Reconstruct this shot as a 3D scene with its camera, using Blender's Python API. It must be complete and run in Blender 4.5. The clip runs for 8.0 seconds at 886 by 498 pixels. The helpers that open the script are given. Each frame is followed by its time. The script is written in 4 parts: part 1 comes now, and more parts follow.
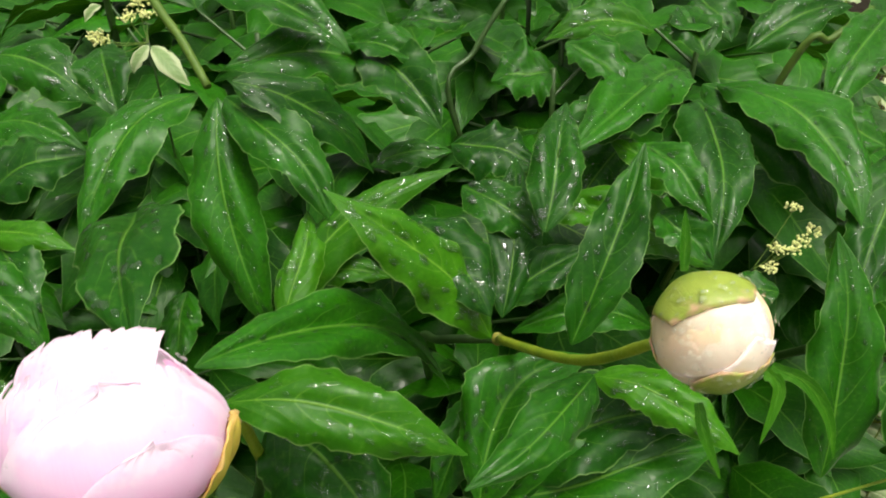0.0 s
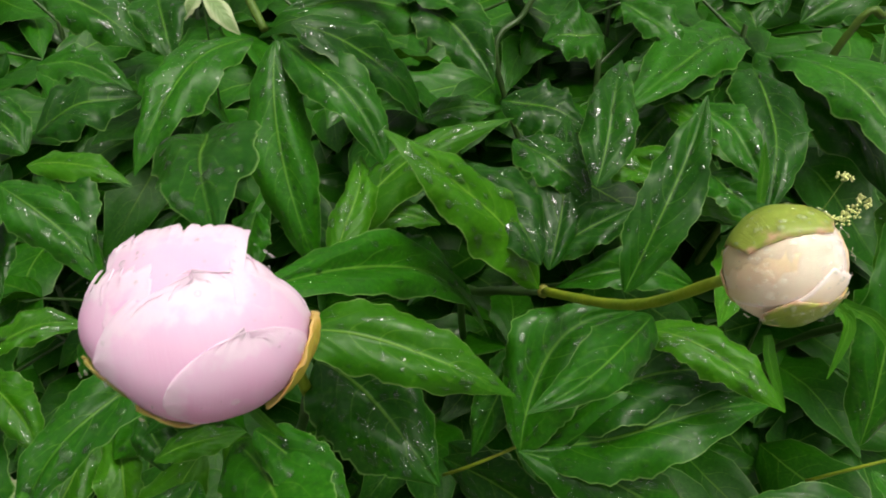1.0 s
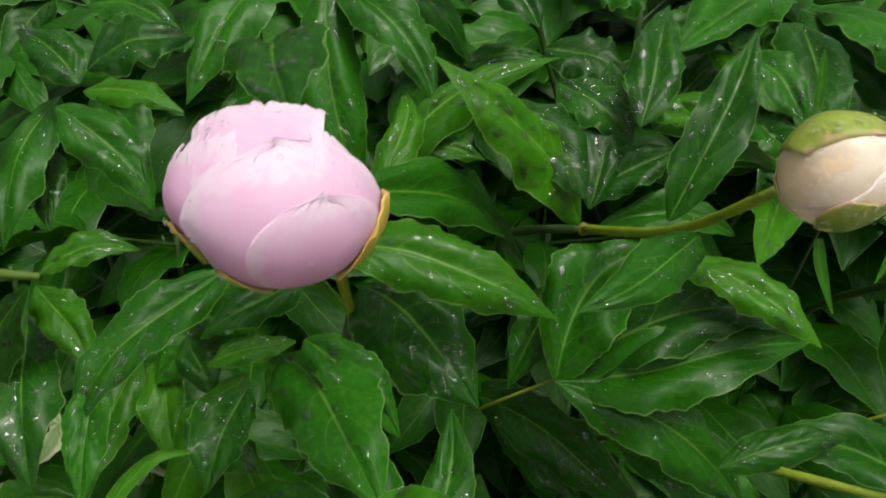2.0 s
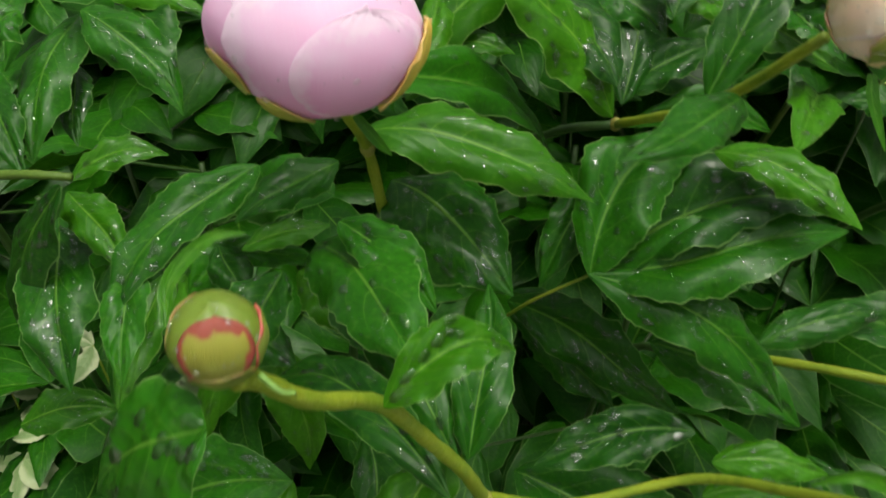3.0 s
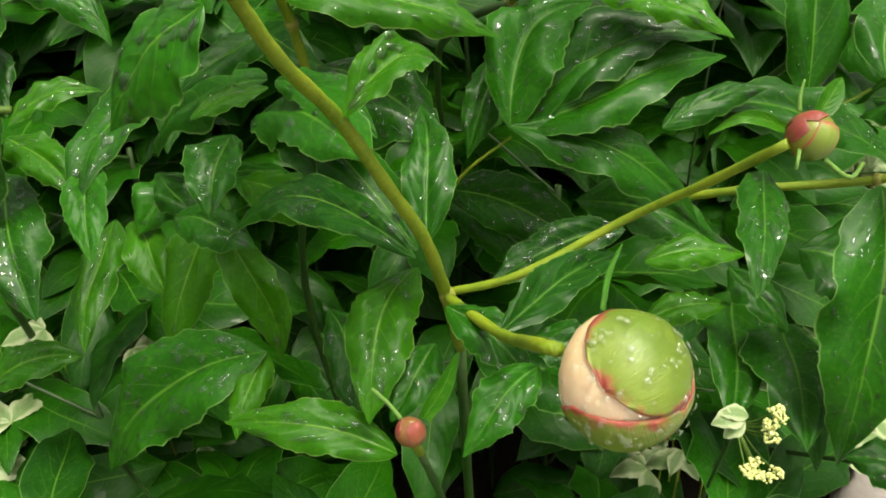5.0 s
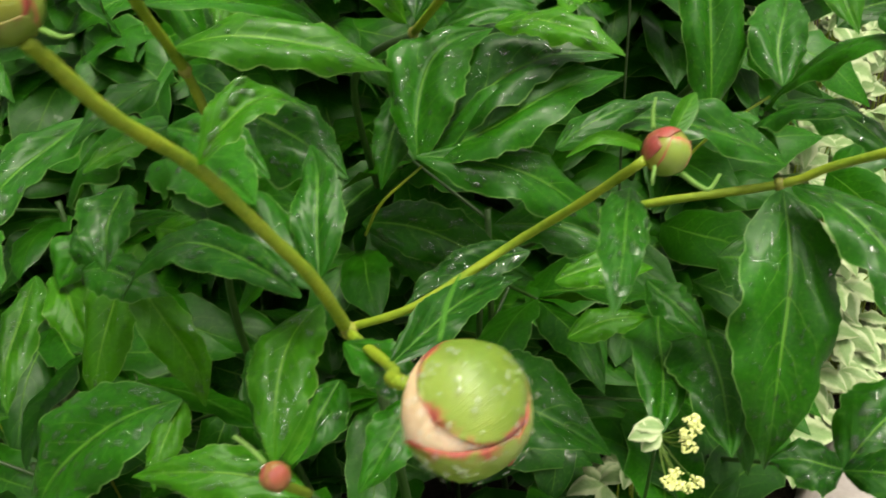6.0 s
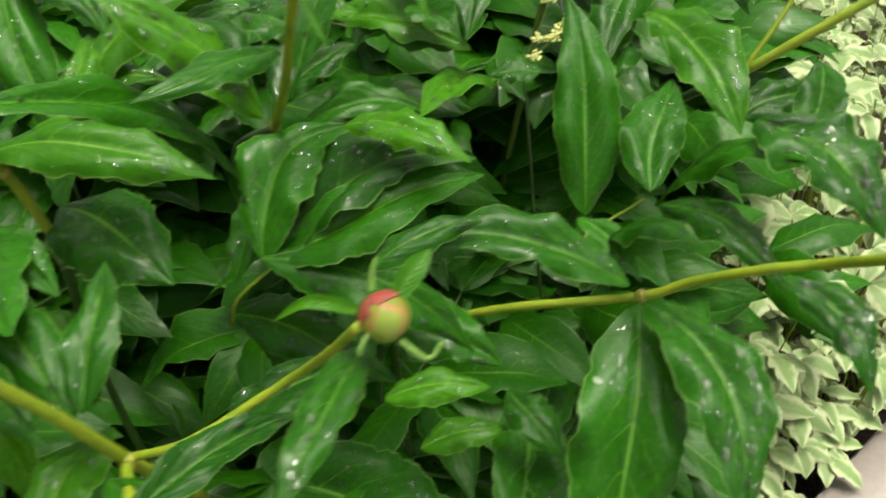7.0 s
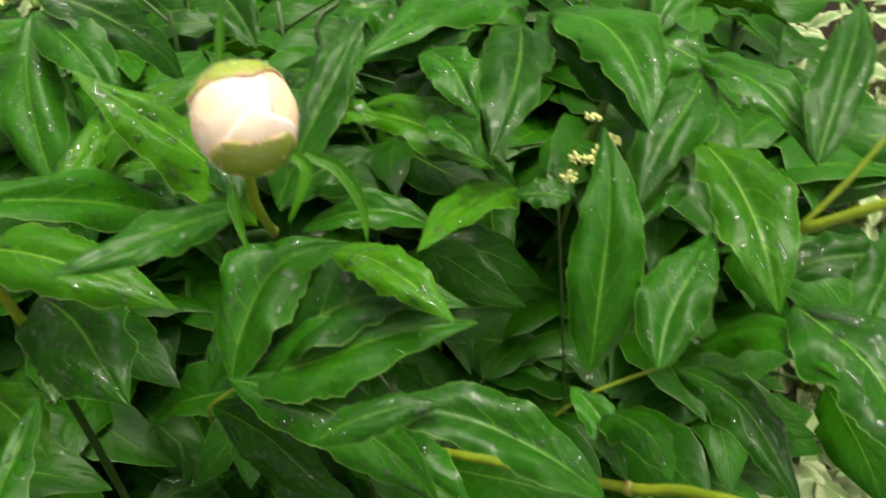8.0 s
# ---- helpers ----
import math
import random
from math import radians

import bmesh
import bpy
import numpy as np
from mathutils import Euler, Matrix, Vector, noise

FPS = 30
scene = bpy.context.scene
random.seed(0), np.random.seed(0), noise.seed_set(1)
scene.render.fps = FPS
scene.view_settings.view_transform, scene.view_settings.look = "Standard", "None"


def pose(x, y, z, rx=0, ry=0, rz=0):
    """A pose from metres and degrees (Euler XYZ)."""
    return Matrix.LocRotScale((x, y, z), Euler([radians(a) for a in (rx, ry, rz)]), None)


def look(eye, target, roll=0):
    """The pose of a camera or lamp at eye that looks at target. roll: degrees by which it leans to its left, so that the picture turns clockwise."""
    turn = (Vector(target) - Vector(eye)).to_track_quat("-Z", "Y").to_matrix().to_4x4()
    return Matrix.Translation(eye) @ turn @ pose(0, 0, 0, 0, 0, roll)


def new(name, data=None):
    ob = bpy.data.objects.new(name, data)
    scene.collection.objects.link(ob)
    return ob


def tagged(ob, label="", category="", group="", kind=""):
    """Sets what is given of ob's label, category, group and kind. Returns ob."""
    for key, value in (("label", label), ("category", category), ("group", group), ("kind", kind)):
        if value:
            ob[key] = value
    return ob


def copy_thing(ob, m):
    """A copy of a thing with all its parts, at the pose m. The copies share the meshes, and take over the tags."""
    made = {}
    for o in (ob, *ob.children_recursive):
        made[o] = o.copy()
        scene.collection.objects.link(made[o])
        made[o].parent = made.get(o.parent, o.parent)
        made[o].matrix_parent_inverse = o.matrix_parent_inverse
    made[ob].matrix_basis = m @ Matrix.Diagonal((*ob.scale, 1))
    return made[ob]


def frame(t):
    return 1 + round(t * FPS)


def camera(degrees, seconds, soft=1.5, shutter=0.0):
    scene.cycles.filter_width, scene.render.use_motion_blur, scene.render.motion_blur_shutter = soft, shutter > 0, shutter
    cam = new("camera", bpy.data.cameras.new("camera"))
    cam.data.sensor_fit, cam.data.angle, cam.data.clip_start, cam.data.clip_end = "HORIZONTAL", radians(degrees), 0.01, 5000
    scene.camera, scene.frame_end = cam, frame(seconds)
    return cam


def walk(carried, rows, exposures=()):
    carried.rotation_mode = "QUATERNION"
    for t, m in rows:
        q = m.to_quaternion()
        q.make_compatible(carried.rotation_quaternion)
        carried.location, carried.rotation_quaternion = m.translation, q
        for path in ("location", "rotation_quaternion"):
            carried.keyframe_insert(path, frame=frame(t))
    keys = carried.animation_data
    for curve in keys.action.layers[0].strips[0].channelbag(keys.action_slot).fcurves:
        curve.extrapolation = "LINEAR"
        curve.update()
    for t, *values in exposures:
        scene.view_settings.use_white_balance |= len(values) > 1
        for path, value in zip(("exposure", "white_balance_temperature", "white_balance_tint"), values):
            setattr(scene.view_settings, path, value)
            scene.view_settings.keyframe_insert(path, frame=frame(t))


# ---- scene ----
cam = camera(58.5, 8.0, soft=1.8, shutter=0.4)
PATH = [
    (0, (-0.0002, -0.0001, 1.0002), (0.0001, 0.3275, 0.7707), 0.10),
    (0.5, (-0.0076, -0.0075, 0.9922), (-0.0114, 0.3174, 0.7588), 1.10),
    (1, (-0.0173, -0.0137, 0.9851), (-0.0255, 0.3093, 0.7493), 1.91),
    (1.2, (-0.0205, -0.0183, 0.9830), (-0.0308, 0.3043, 0.7468), 2.14),
    (2.3, (-0.0305, -0.0420, 0.9592), (-0.0534, 0.2726, 0.7132), 3.04),
    (2.5, (-0.0322, -0.0433, 0.9532), (-0.0613, 0.2687, 0.7045), 2.56),
    (3, (-0.0328, -0.0591, 0.9361), (-0.0575, 0.2469, 0.6798), 1.17),
    (3.5, (-0.0343, -0.0949, 0.9138), (-0.0429, 0.2144, 0.6603), -1.45),
    (4, (-0.0374, -0.1193, 0.8948), (-0.0363, 0.1995, 0.6532), -2.63),
    (4.5, (-0.0393, -0.1372, 0.8825), (-0.0287, 0.1849, 0.6455), -3.03),
    (4.7, (-0.0393, -0.1427, 0.8780), (-0.0275, 0.1799, 0.6418), -3.43),
    (5.8, (-0.0185, -0.1581, 0.8752), (-0.0002, 0.1693, 0.6460), -6.18),
    (6, (-0.0029, -0.1529, 0.8769), (0.0215, 0.1762, 0.6509), -6.75),
    (6.5, (0.0355, -0.1414, 0.8840), (0.0555, 0.1882, 0.6582), -7.20),
    (7, (0.1051, -0.1261, 0.8935), (0.1181, 0.2123, 0.6806), -6.38),
    (7.5, (0.1777, -0.0890, 0.9084), (0.1722, 0.2490, 0.6947), -4.73),
    (8, (0.1663, -0.0509, 0.9433), (0.1317, 0.2840, 0.7272), -2.83),
]
walk(cam, [(t, look(eye, target, roll)) for t, eye, target, roll in PATH], [(0.0,0.86,7200,2),(1.0,0.5,7200,3),(2.5,0.34,6900,4),(3.5,0.93,7300,1),(4.5,1.07,7600,-2),(6.5,1.17,7500,0),(8.0,1.08,7700,2)])

# ---- light: an overcast, rainy sky ----
world = bpy.data.worlds.new("overcast_sky")
scene.world = world
world.use_nodes = True
wn, wl = world.node_tree.nodes, world.node_tree.links
sky = wn.new("ShaderNodeTexSky")
sky.sky_type = "NISHITA"
sky.sun_disc = False
sky.sun_elevation, sky.sun_rotation = radians(70), radians(145)
sky.air_density, sky.dust_density, sky.ozone_density = 1.0, 6.0, 1.0
grey = wn.new("ShaderNodeHueSaturation")
grey.inputs["Saturation"].default_value = 0.12
wl.new(sky.outputs[0], grey.inputs["Color"])
# an overcast sky is three times as bright overhead as at the horizon
up_way, height, dome, veil = wn.new("ShaderNodeTexCoord"), wn.new("ShaderNodeSeparateXYZ"), wn.new("ShaderNodeMapRange"), wn.new("ShaderNodeMix")
wl.new(up_way.outputs["Generated"], height.inputs[0])
wl.new(height.outputs[2], dome.inputs["Value"])
dome.inputs["To Min"].default_value, dome.inputs["To Max"].default_value = 0.34, 1.0
veil.data_type, veil.blend_type = "RGBA", "MULTIPLY"
veil.inputs[0].default_value = 1.0
wl.new(grey.outputs[0], veil.inputs[6])
wl.new(dome.outputs[0], veil.inputs[7])
wl.new(veil.outputs[2], wn["Background"].inputs["Color"])
wn["Background"].inputs["Strength"].default_value = 0.14
sun = new("sun", bpy.data.lights.new("sun", "SUN"))
sun.data.energy, sun.data.angle, sun.data.color = 1.9, radians(26), (1.0, 0.97, 0.92)
sun.matrix_world = look((0.6, 0.25, 3.0), (0.1, 0.3, 0.6))

# ---- materials ----
def material(name):
    m = bpy.data.materials.new(name)
    m.use_nodes = True
    return m, m.node_tree.nodes, m.node_tree.links, m.node_tree.nodes["Principled BSDF"]


def math_node(n, l, op, a, b=None, clamp=False):
    node = n.new("ShaderNodeMath")
    node.operation, node.use_clamp = op, clamp
    for i, v in enumerate((a, b)):
        if v is None:
            continue
        if isinstance(v, (int, float)):
            node.inputs[i].default_value = v
        else:
            l.new(v, node.inputs[i])
    return node.outputs[0]


def smooth(n, l, value, lo, hi, out_lo=0.0, out_hi=1.0):
    node = n.new("ShaderNodeMapRange")
    node.interpolation_type = "SMOOTHSTEP"
    l.new(value, node.inputs["Value"])
    for key, v in (("From Min", lo), ("From Max", hi), ("To Min", out_lo), ("To Max", out_hi)):
        node.inputs[key].default_value = v
    return node.outputs["Result"]


def mix(n, l, fac, a, b, blend="MIX"):
    node = n.new("ShaderNodeMix")
    node.data_type, node.blend_type = "RGBA", blend
    for i, v in ((0, fac), (6, a), (7, b)):
        if isinstance(v, (int, float)):
            node.inputs[i].default_value = v
        elif isinstance(v, tuple):
            node.inputs[i].default_value = (*v, 1)
        else:
            l.new(v, node.inputs[i])
    return node.outputs[2]


def noise_tex(n, l, scale, detail=3.0, coord=None):
    node = n.new("ShaderNodeTexNoise")
    node.inputs["Scale"].default_value, node.inputs["Detail"].default_value = scale, detail
    if coord is not None:
        l.new(coord, node.inputs["Vector"])
    return node.outputs["Fac"]


def bump(n, l, height, strength, distance, bsdf):
    node = n.new("ShaderNodeBump")
    node.inputs["Strength"].default_value, node.inputs["Distance"].default_value = strength, distance
    l.new(height, node.inputs["Height"])
    l.new(node.outputs[0], bsdf.inputs["Normal"])
    return node


def leaf_material(name, dark, light, vein, rim, rim_from=0.96, blotch=None, thin_share=0.09):
    """A leaf blade: midrib, side veins and rim follow the blade's own UV (u along, v across); rain lies on it in patches."""
    m, n, l, b = material(name)
    uv = n.new("ShaderNodeUVMap")
    sep = n.new("ShaderNodeSeparateXYZ")
    l.new(uv.outputs[0], sep.inputs[0])
    u, v = sep.outputs[0], sep.outputs[1]
    av = math_node(n, l, "ABSOLUTE", math_node(n, l, "SUBTRACT", math_node(n, l, "MULTIPLY", v, 2.0), 1.0))
    pos = n.new("ShaderNodeNewGeometry").outputs["Position"]
    info = n.new("ShaderNodeObjectInfo").outputs["Random"]
    large = noise_tex(n, l, 26.0, 3.0, pos)
    fine = noise_tex(n, l, 420.0, 4.0, pos)
    rib = math_node(n, l, "MULTIPLY", smooth(n, l, av, 0.012, 0.045, 1.0, 0.0), smooth(n, l, u, 0.45, 1.0, 1.0, 0.25))
    wob = math_node(n, l, "MULTIPLY", noise_tex(n, l, 40.0, 1.0, pos), 1.1)
    reach = math_node(n, l, "MULTIPLY", math_node(n, l, "POWER", av, 1.5), 2.6)
    s = math_node(n, l, "ADD", math_node(n, l, "SUBTRACT", math_node(n, l, "MULTIPLY", u, 7.0), reach), wob)
    s = math_node(n, l, "ADD", s, math_node(n, l, "MULTIPLY", info, 7.0))
    saw = math_node(n, l, "ABSOLUTE", math_node(n, l, "SUBTRACT", math_node(n, l, "FRACT", s), 0.5))
    side = math_node(n, l, "MULTIPLY", smooth(n, l, saw, 0.0, 0.05, 1.0, 0.0), smooth(n, l, av, 0.3, 0.85, 1.0, 0.0))
    tone = math_node(n, l, "ADD", math_node(n, l, "MULTIPLY", large, 0.8), math_node(n, l, "MULTIPLY", info, 0.5))
    tone = math_node(n, l, "SUBTRACT", tone, 0.22, True)
    col = mix(n, l, tone, dark, light)
    col = mix(n, l, math_node(n, l, "MULTIPLY", smooth(n, l, fine, 0.4, 0.7), 0.35), col, dark)
    pale = smooth(n, l, noise_tex(n, l, 330.0, 4.0, pos), 0.5, 0.75)
    col = mix(n, l, math_node(n, l, "MULTIPLY", pale, 0.14), col, vein)
    if blotch:
        edge = math_node(n, l, "ADD", av, math_node(n, l, "MULTIPLY", math_node(n, l, "SUBTRACT", noise_tex(n, l, 110.0, 3.0, pos), 0.5), 0.6))
        col = mix(n, l, smooth(n, l, edge, 0.3, 0.8), col, blotch)
    col = mix(n, l, math_node(n, l, "MULTIPLY", side, 0.28), col, vein)
    col = mix(n, l, math_node(n, l, "MULTIPLY", rib, 0.5), col, vein)
    col = mix(n, l, math_node(n, l, "MULTIPLY", smooth(n, l, av, rim_from, 1.0), 0.6), col, rim)
    l.new(col, b.inputs["Base Color"])
    rough = math_node(n, l, "ADD", math_node(n, l, "MULTIPLY", noise_tex(n, l, 45.0, 2.0, pos), 0.3), math_node(n, l, "MULTIPLY", noise_tex(n, l, 500.0, 2.0, pos), 0.16))
    l.new(math_node(n, l, "ADD", rough, 0.17), b.inputs["Roughness"])
    b.inputs["Specular IOR Level"].default_value = 0.165
    film = smooth(n, l, noise_tex(n, l, 62.0, 3.0, pos), 0.62, 0.635)
    l.new(math_node(n, l, "MULTIPLY", film, 0.42), b.inputs["Coat Weight"])
    b.inputs["Coat Roughness"].default_value, b.inputs["Coat IOR"].default_value = 0.05, 1.33
    cell = smooth(n, l, saw, 0.0, 0.5)
    cell = math_node(n, l, "MULTIPLY", cell, smooth(n, l, av, 0.95, 0.5, 0.0, 1.0))
    h = math_node(n, l, "SUBTRACT", math_node(n, l, "MULTIPLY", cell, 0.5), math_node(n, l, "MULTIPLY", rib, 0.9))
    h = math_node(n, l, "ADD", h, math_node(n, l, "MULTIPLY", noise_tex(n, l, 260.0, 3.0, pos), 0.16))
    bump(n, l, h, 0.32, 0.0011, b)
    thin = n.new("ShaderNodeBsdfTranslucent")
    l.new(mix(n, l, 0.6, col, (0.08, 0.27, 0.008)), thin.inputs["Color"])
    add = n.new("ShaderNodeMixShader")
    add.inputs[0].default_value = thin_share
    l.new(b.outputs[0], add.inputs[1])
    l.new(thin.outputs[0], add.inputs[2])
    l.new(add.outputs[0], n["Material Output"].inputs["Surface"])
    return m


def mottled(name, a, b2, scale, rough=0.5, relief=0.3, depth=0.001, fine=4.0, sub=0.0, gloss=0.5):
    m, n, l, b = material(name)
    pos = n.new("ShaderNodeNewGeometry").outputs["Position"]
    big, small = noise_tex(n, l, scale, 3.0, pos), noise_tex(n, l, scale * fine, 4.0, pos)
    f = math_node(n, l, "ADD", math_node(n, l, "MULTIPLY", big, 1.2), math_node(n, l, "MULTIPLY", small, 0.6))
    l.new(mix(n, l, math_node(n, l, "SUBTRACT", f, 0.4, True), a, b2), b.inputs["Base Color"])
    b.inputs["Roughness"].default_value = rough
    b.inputs["Specular IOR Level"].default_value = gloss
    if sub:
        b.inputs["Subsurface Weight"].default_value = sub
        b.inputs["Subsurface Radius"].default_value = (0.006, 0.003, 0.002)
        b.inputs["Subsurface Scale"].default_value = 0.5
    bump(n, l, small, relief, depth, b)
    return m


LEAF = leaf_material("peony_leaf", (0.0025, 0.028, 0.0015), (0.019, 0.128, 0.0025), (0.11, 0.25, 0.03), (0.16, 0.29, 0.08))
YOUNG_LEAF = leaf_material("young_peony_leaf", (0.012, 0.078, 0.002), (0.045, 0.185, 0.004), (0.17, 0.34, 0.04), (0.22, 0.36, 0.1), thin_share=0.2)
VARIEGATED = leaf_material("cream_edged_leaf", (0.13, 0.21, 0.075), (0.2, 0.28, 0.13), (0.2, 0.28, 0.12), (0.36, 0.4, 0.25), 0.9, (0.34, 0.39, 0.23))
# dark stalk green, with the shade deep in the bush put into the colour
SHADED_STEM = mottled("shaded_green_stalk", (0.012, 0.04, 0.005), (0.03, 0.075, 0.01), 90.0, 0.45, 0.3, 0.0006)
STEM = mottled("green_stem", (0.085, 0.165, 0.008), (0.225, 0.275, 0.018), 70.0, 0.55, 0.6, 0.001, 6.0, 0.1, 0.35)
OLIVE = mottled("olive_stalk", (0.03, 0.08, 0.006), (0.085, 0.14, 0.015), 80.0, 0.55, 0.5, 0.0008, 5.0, gloss=0.35)
NODE = mottled("reddish_node", (0.17, 0.13, 0.025), (0.2, 0.24, 0.035), 160.0, 0.5, 0.3, 0.0006)
SOIL = mottled("dark_wet_soil", (0.008, 0.006, 0.004), (0.024, 0.018, 0.012), 30.0, 0.9, 0.9, 0.01, 6.0, gloss=0.1)
PATH_STONE = mottled("wet_path", (0.2, 0.172, 0.17), (0.34, 0.3, 0.295), 14.0, 0.35, 0.5, 0.003, 9.0)


def petal_material(name, low, high, edge, rough=0.45, rim_from=0.8, rim_share=0.8, glow=0.08, ragged=0.35, relief=0.12):
    """Petal tissue: low at the foot, high at the top, edge along the rim (v), with fine lengthwise streaks."""
    m, n, l, b = material(name)
    uv = n.new("ShaderNodeUVMap")
    sep = n.new("ShaderNodeSeparateXYZ")
    l.new(uv.outputs[0], sep.inputs[0])
    u, v = sep.outputs[0], sep.outputs[1]
    pos = n.new("ShaderNodeNewGeometry").outputs["Position"]
    large = noise_tex(n, l, 45.0, 2.0, pos)
    mp = n.new("ShaderNodeMapping")
    mp.inputs["Scale"].default_value = (1.5, 46.0, 1.0)
    l.new(uv.outputs[0], mp.inputs["Vector"])
    streak = noise_tex(n, l, 2.0, 3.0, mp.outputs[0])
    f = math_node(n, l, "ADD", math_node(n, l, "ADD", u, math_node(n, l, "MULTIPLY", math_node(n, l, "SUBTRACT", large, 0.5), 0.9)), math_node(n, l, "MULTIPLY", math_node(n, l, "SUBTRACT", streak, 0.5), 0.18))
    col = mix(n, l, smooth(n, l, f, 0.05, 0.9), low, high)
    av = math_node(n, l, "ABSOLUTE", math_node(n, l, "SUBTRACT", math_node(n, l, "MULTIPLY", v, 2.0), 1.0))
    fray = math_node(n, l, "MULTIPLY", math_node(n, l, "SUBTRACT", noise_tex(n, l, 230.0, 3.0, pos), 0.5), ragged)
    rim = math_node(n, l, "MAXIMUM", smooth(n, l, math_node(n, l, "ADD", av, fray), rim_from, rim_from + 0.17), smooth(n, l, math_node(n, l, "ADD", u, fray), rim_from + 0.05, rim_from + 0.18))
    col = mix(n, l, math_node(n, l, "MULTIPLY", rim, rim_share), col, edge)
    l.new(col, b.inputs["Base Color"])
    b.inputs["Roughness"].default_value = rough
    b.inputs["Subsurface Weight"].default_value = 0.35
    b.inputs["Subsurface Radius"].default_value = (0.01, 0.006, 0.007)
    b.inputs["Subsurface Scale"].default_value = 0.8
    bump(n, l, math_node(n, l, "ADD", streak, noise_tex(n, l, 260.0, 3.0, pos)), relief, 0.0006, b)
    thin = n.new("ShaderNodeBsdfTranslucent")
    l.new(col, thin.inputs["Color"])
    both = n.new("ShaderNodeMixShader")
    both.inputs[0].default_value = glow
    l.new(b.outputs[0], both.inputs[1])
    l.new(thin.outputs[0], both.inputs[2])
    l.new(both.outputs[0], n["Material Output"].inputs["Surface"])
    return m


PINK = petal_material("pink_petal", (0.93, 0.5, 0.8), (0.965, 0.71, 0.92), (0.98, 0.86, 0.97), rim_share=0.65, glow=0.4, rim_from=0.72)
BLUSH = petal_material("blush_petal", (0.79, 0.56, 0.32), (0.9, 0.7, 0.6), (0.94, 0.75, 0.78))
SEPAL = petal_material("green_sepal", (0.1, 0.165, 0.014), (0.2, 0.265, 0.04), (0.4, 0.04, 0.055), 0.4, 0.83, 0.88, relief=0.3)
SEPAL_BLUSH = petal_material("blush_edged_sepal", (0.125, 0.2, 0.014), (0.25, 0.31, 0.045), (0.66, 0.3, 0.26), 0.4, 0.88, 0.7, relief=0.3)
CALYX = petal_material("calyx_green", (0.07, 0.13, 0.012), (0.14, 0.19, 0.025), (0.22, 0.12, 0.04), 0.45, 0.85, relief=0.4)
SEPAL_YELLOW = petal_material("yellow_sepal", (0.13, 0.15, 0.011), (0.28, 0.27, 0.04), (0.25, 0.018, 0.028), 0.42, 0.66, 0.9, ragged=0.6, relief=0.45)
SEPAL_AMBER = petal_material("amber_sepal", (0.34, 0.34, 0.04), (0.55, 0.4, 0.06), (0.6, 0.34, 0.1), 0.4)
SEPAL_LIME = petal_material("lime_sepal", (0.2, 0.26, 0.04), (0.36, 0.36, 0.06), (0.34, 0.24, 0.06), 0.4)
RED = petal_material("red_sepal", (0.2, 0.1, 0.03), (0.27, 0.04, 0.035), (0.22, 0.06, 0.04), 0.4, relief=0.4)
FLORET = mottled("cream_floret", (0.5, 0.55, 0.14), (0.76, 0.76, 0.4), 300.0, 0.6, 0.3, 0.0004)


def water(name, sheen, pale):
    """Clear water: it lets the leaf show through, slightly bent, and mirrors the sky; a little diffuse white paints in
    more sky sheen.
    """
    m, n, l, b = material(name)
    n.remove(b)
    clear, bent = n.new("ShaderNodeBsdfTransparent"), n.new("ShaderNodeBsdfRefraction")
    shine, sheen_white = n.new("ShaderNodeBsdfGlossy"), n.new("ShaderNodeBsdfDiffuse")
    bent.inputs["IOR"].default_value, bent.inputs["Roughness"].default_value = 1.33, 0.0
    shine.inputs["Roughness"].default_value = 0.03
    sheen_white.inputs["Color"].default_value = (0.85, 0.9, 0.85, 1)
    last = clear
    edge = n.new("ShaderNodeFresnel")
    edge.inputs["IOR"].default_value = 1.33
    gloss = math_node(n, l, "MULTIPLY", edge.outputs[0], sheen, True)
    for layer, share in ((bent, 0.3), (sheen_white, pale), (shine, gloss)):
        over = n.new("ShaderNodeMixShader")
        if layer is shine:
            l.new(share, over.inputs[0])
        else:
            over.inputs[0].default_value = share
        l.new(last.outputs[0], over.inputs[1])
        l.new(layer.outputs[0], over.inputs[2])
        last = over
    l.new(last.outputs[0], n["Material Output"].inputs["Surface"])
    return m


WATER = water("rain_water", 2.2, 0.004)
BEAD = water("rain_bead", 1.6, 0.09)

# ---- builders ----
rng = random.Random(7)


def part(name, bm, mat, parent, label=""):
    """One mesh object under a thing or a part; bm is a bmesh or (verts, faces, uvs)."""
    me = bpy.data.meshes.new(name)
    if isinstance(bm, tuple):
        verts, faces, uvs = bm
        me.from_pydata([tuple(v) for v in verts], [], faces)
        if uvs is not None:
            layer = me.uv_layers.new(name="UVMap")
            for loop in me.loops:
                layer.data[loop.index].uv = uvs[loop.vertex_index]
    else:
        bm.to_mesh(me)
        bm.free()
    me.materials.append(mat)
    for p in me.polygons:
        p.use_smooth = True
    ob = new(name, me)
    ob.parent = parent
    if label:
        ob["label"] = label
    return ob


def thing(name, at, label, category, group="", kind=""):
    ob = tagged(new(name), label, category, group, kind)
    ob.empty_display_size = 0.02
    ob.location = at
    ob.matrix_basis = Matrix.Translation(at)
    bpy.context.view_layer.update()
    return ob


def local(parent, p):
    """A world place in a thing's own axes (things stand upright, unturned)."""
    q = Vector(p)
    while parent is not None:
        q = q - parent.location
        parent = parent.parent
    return q


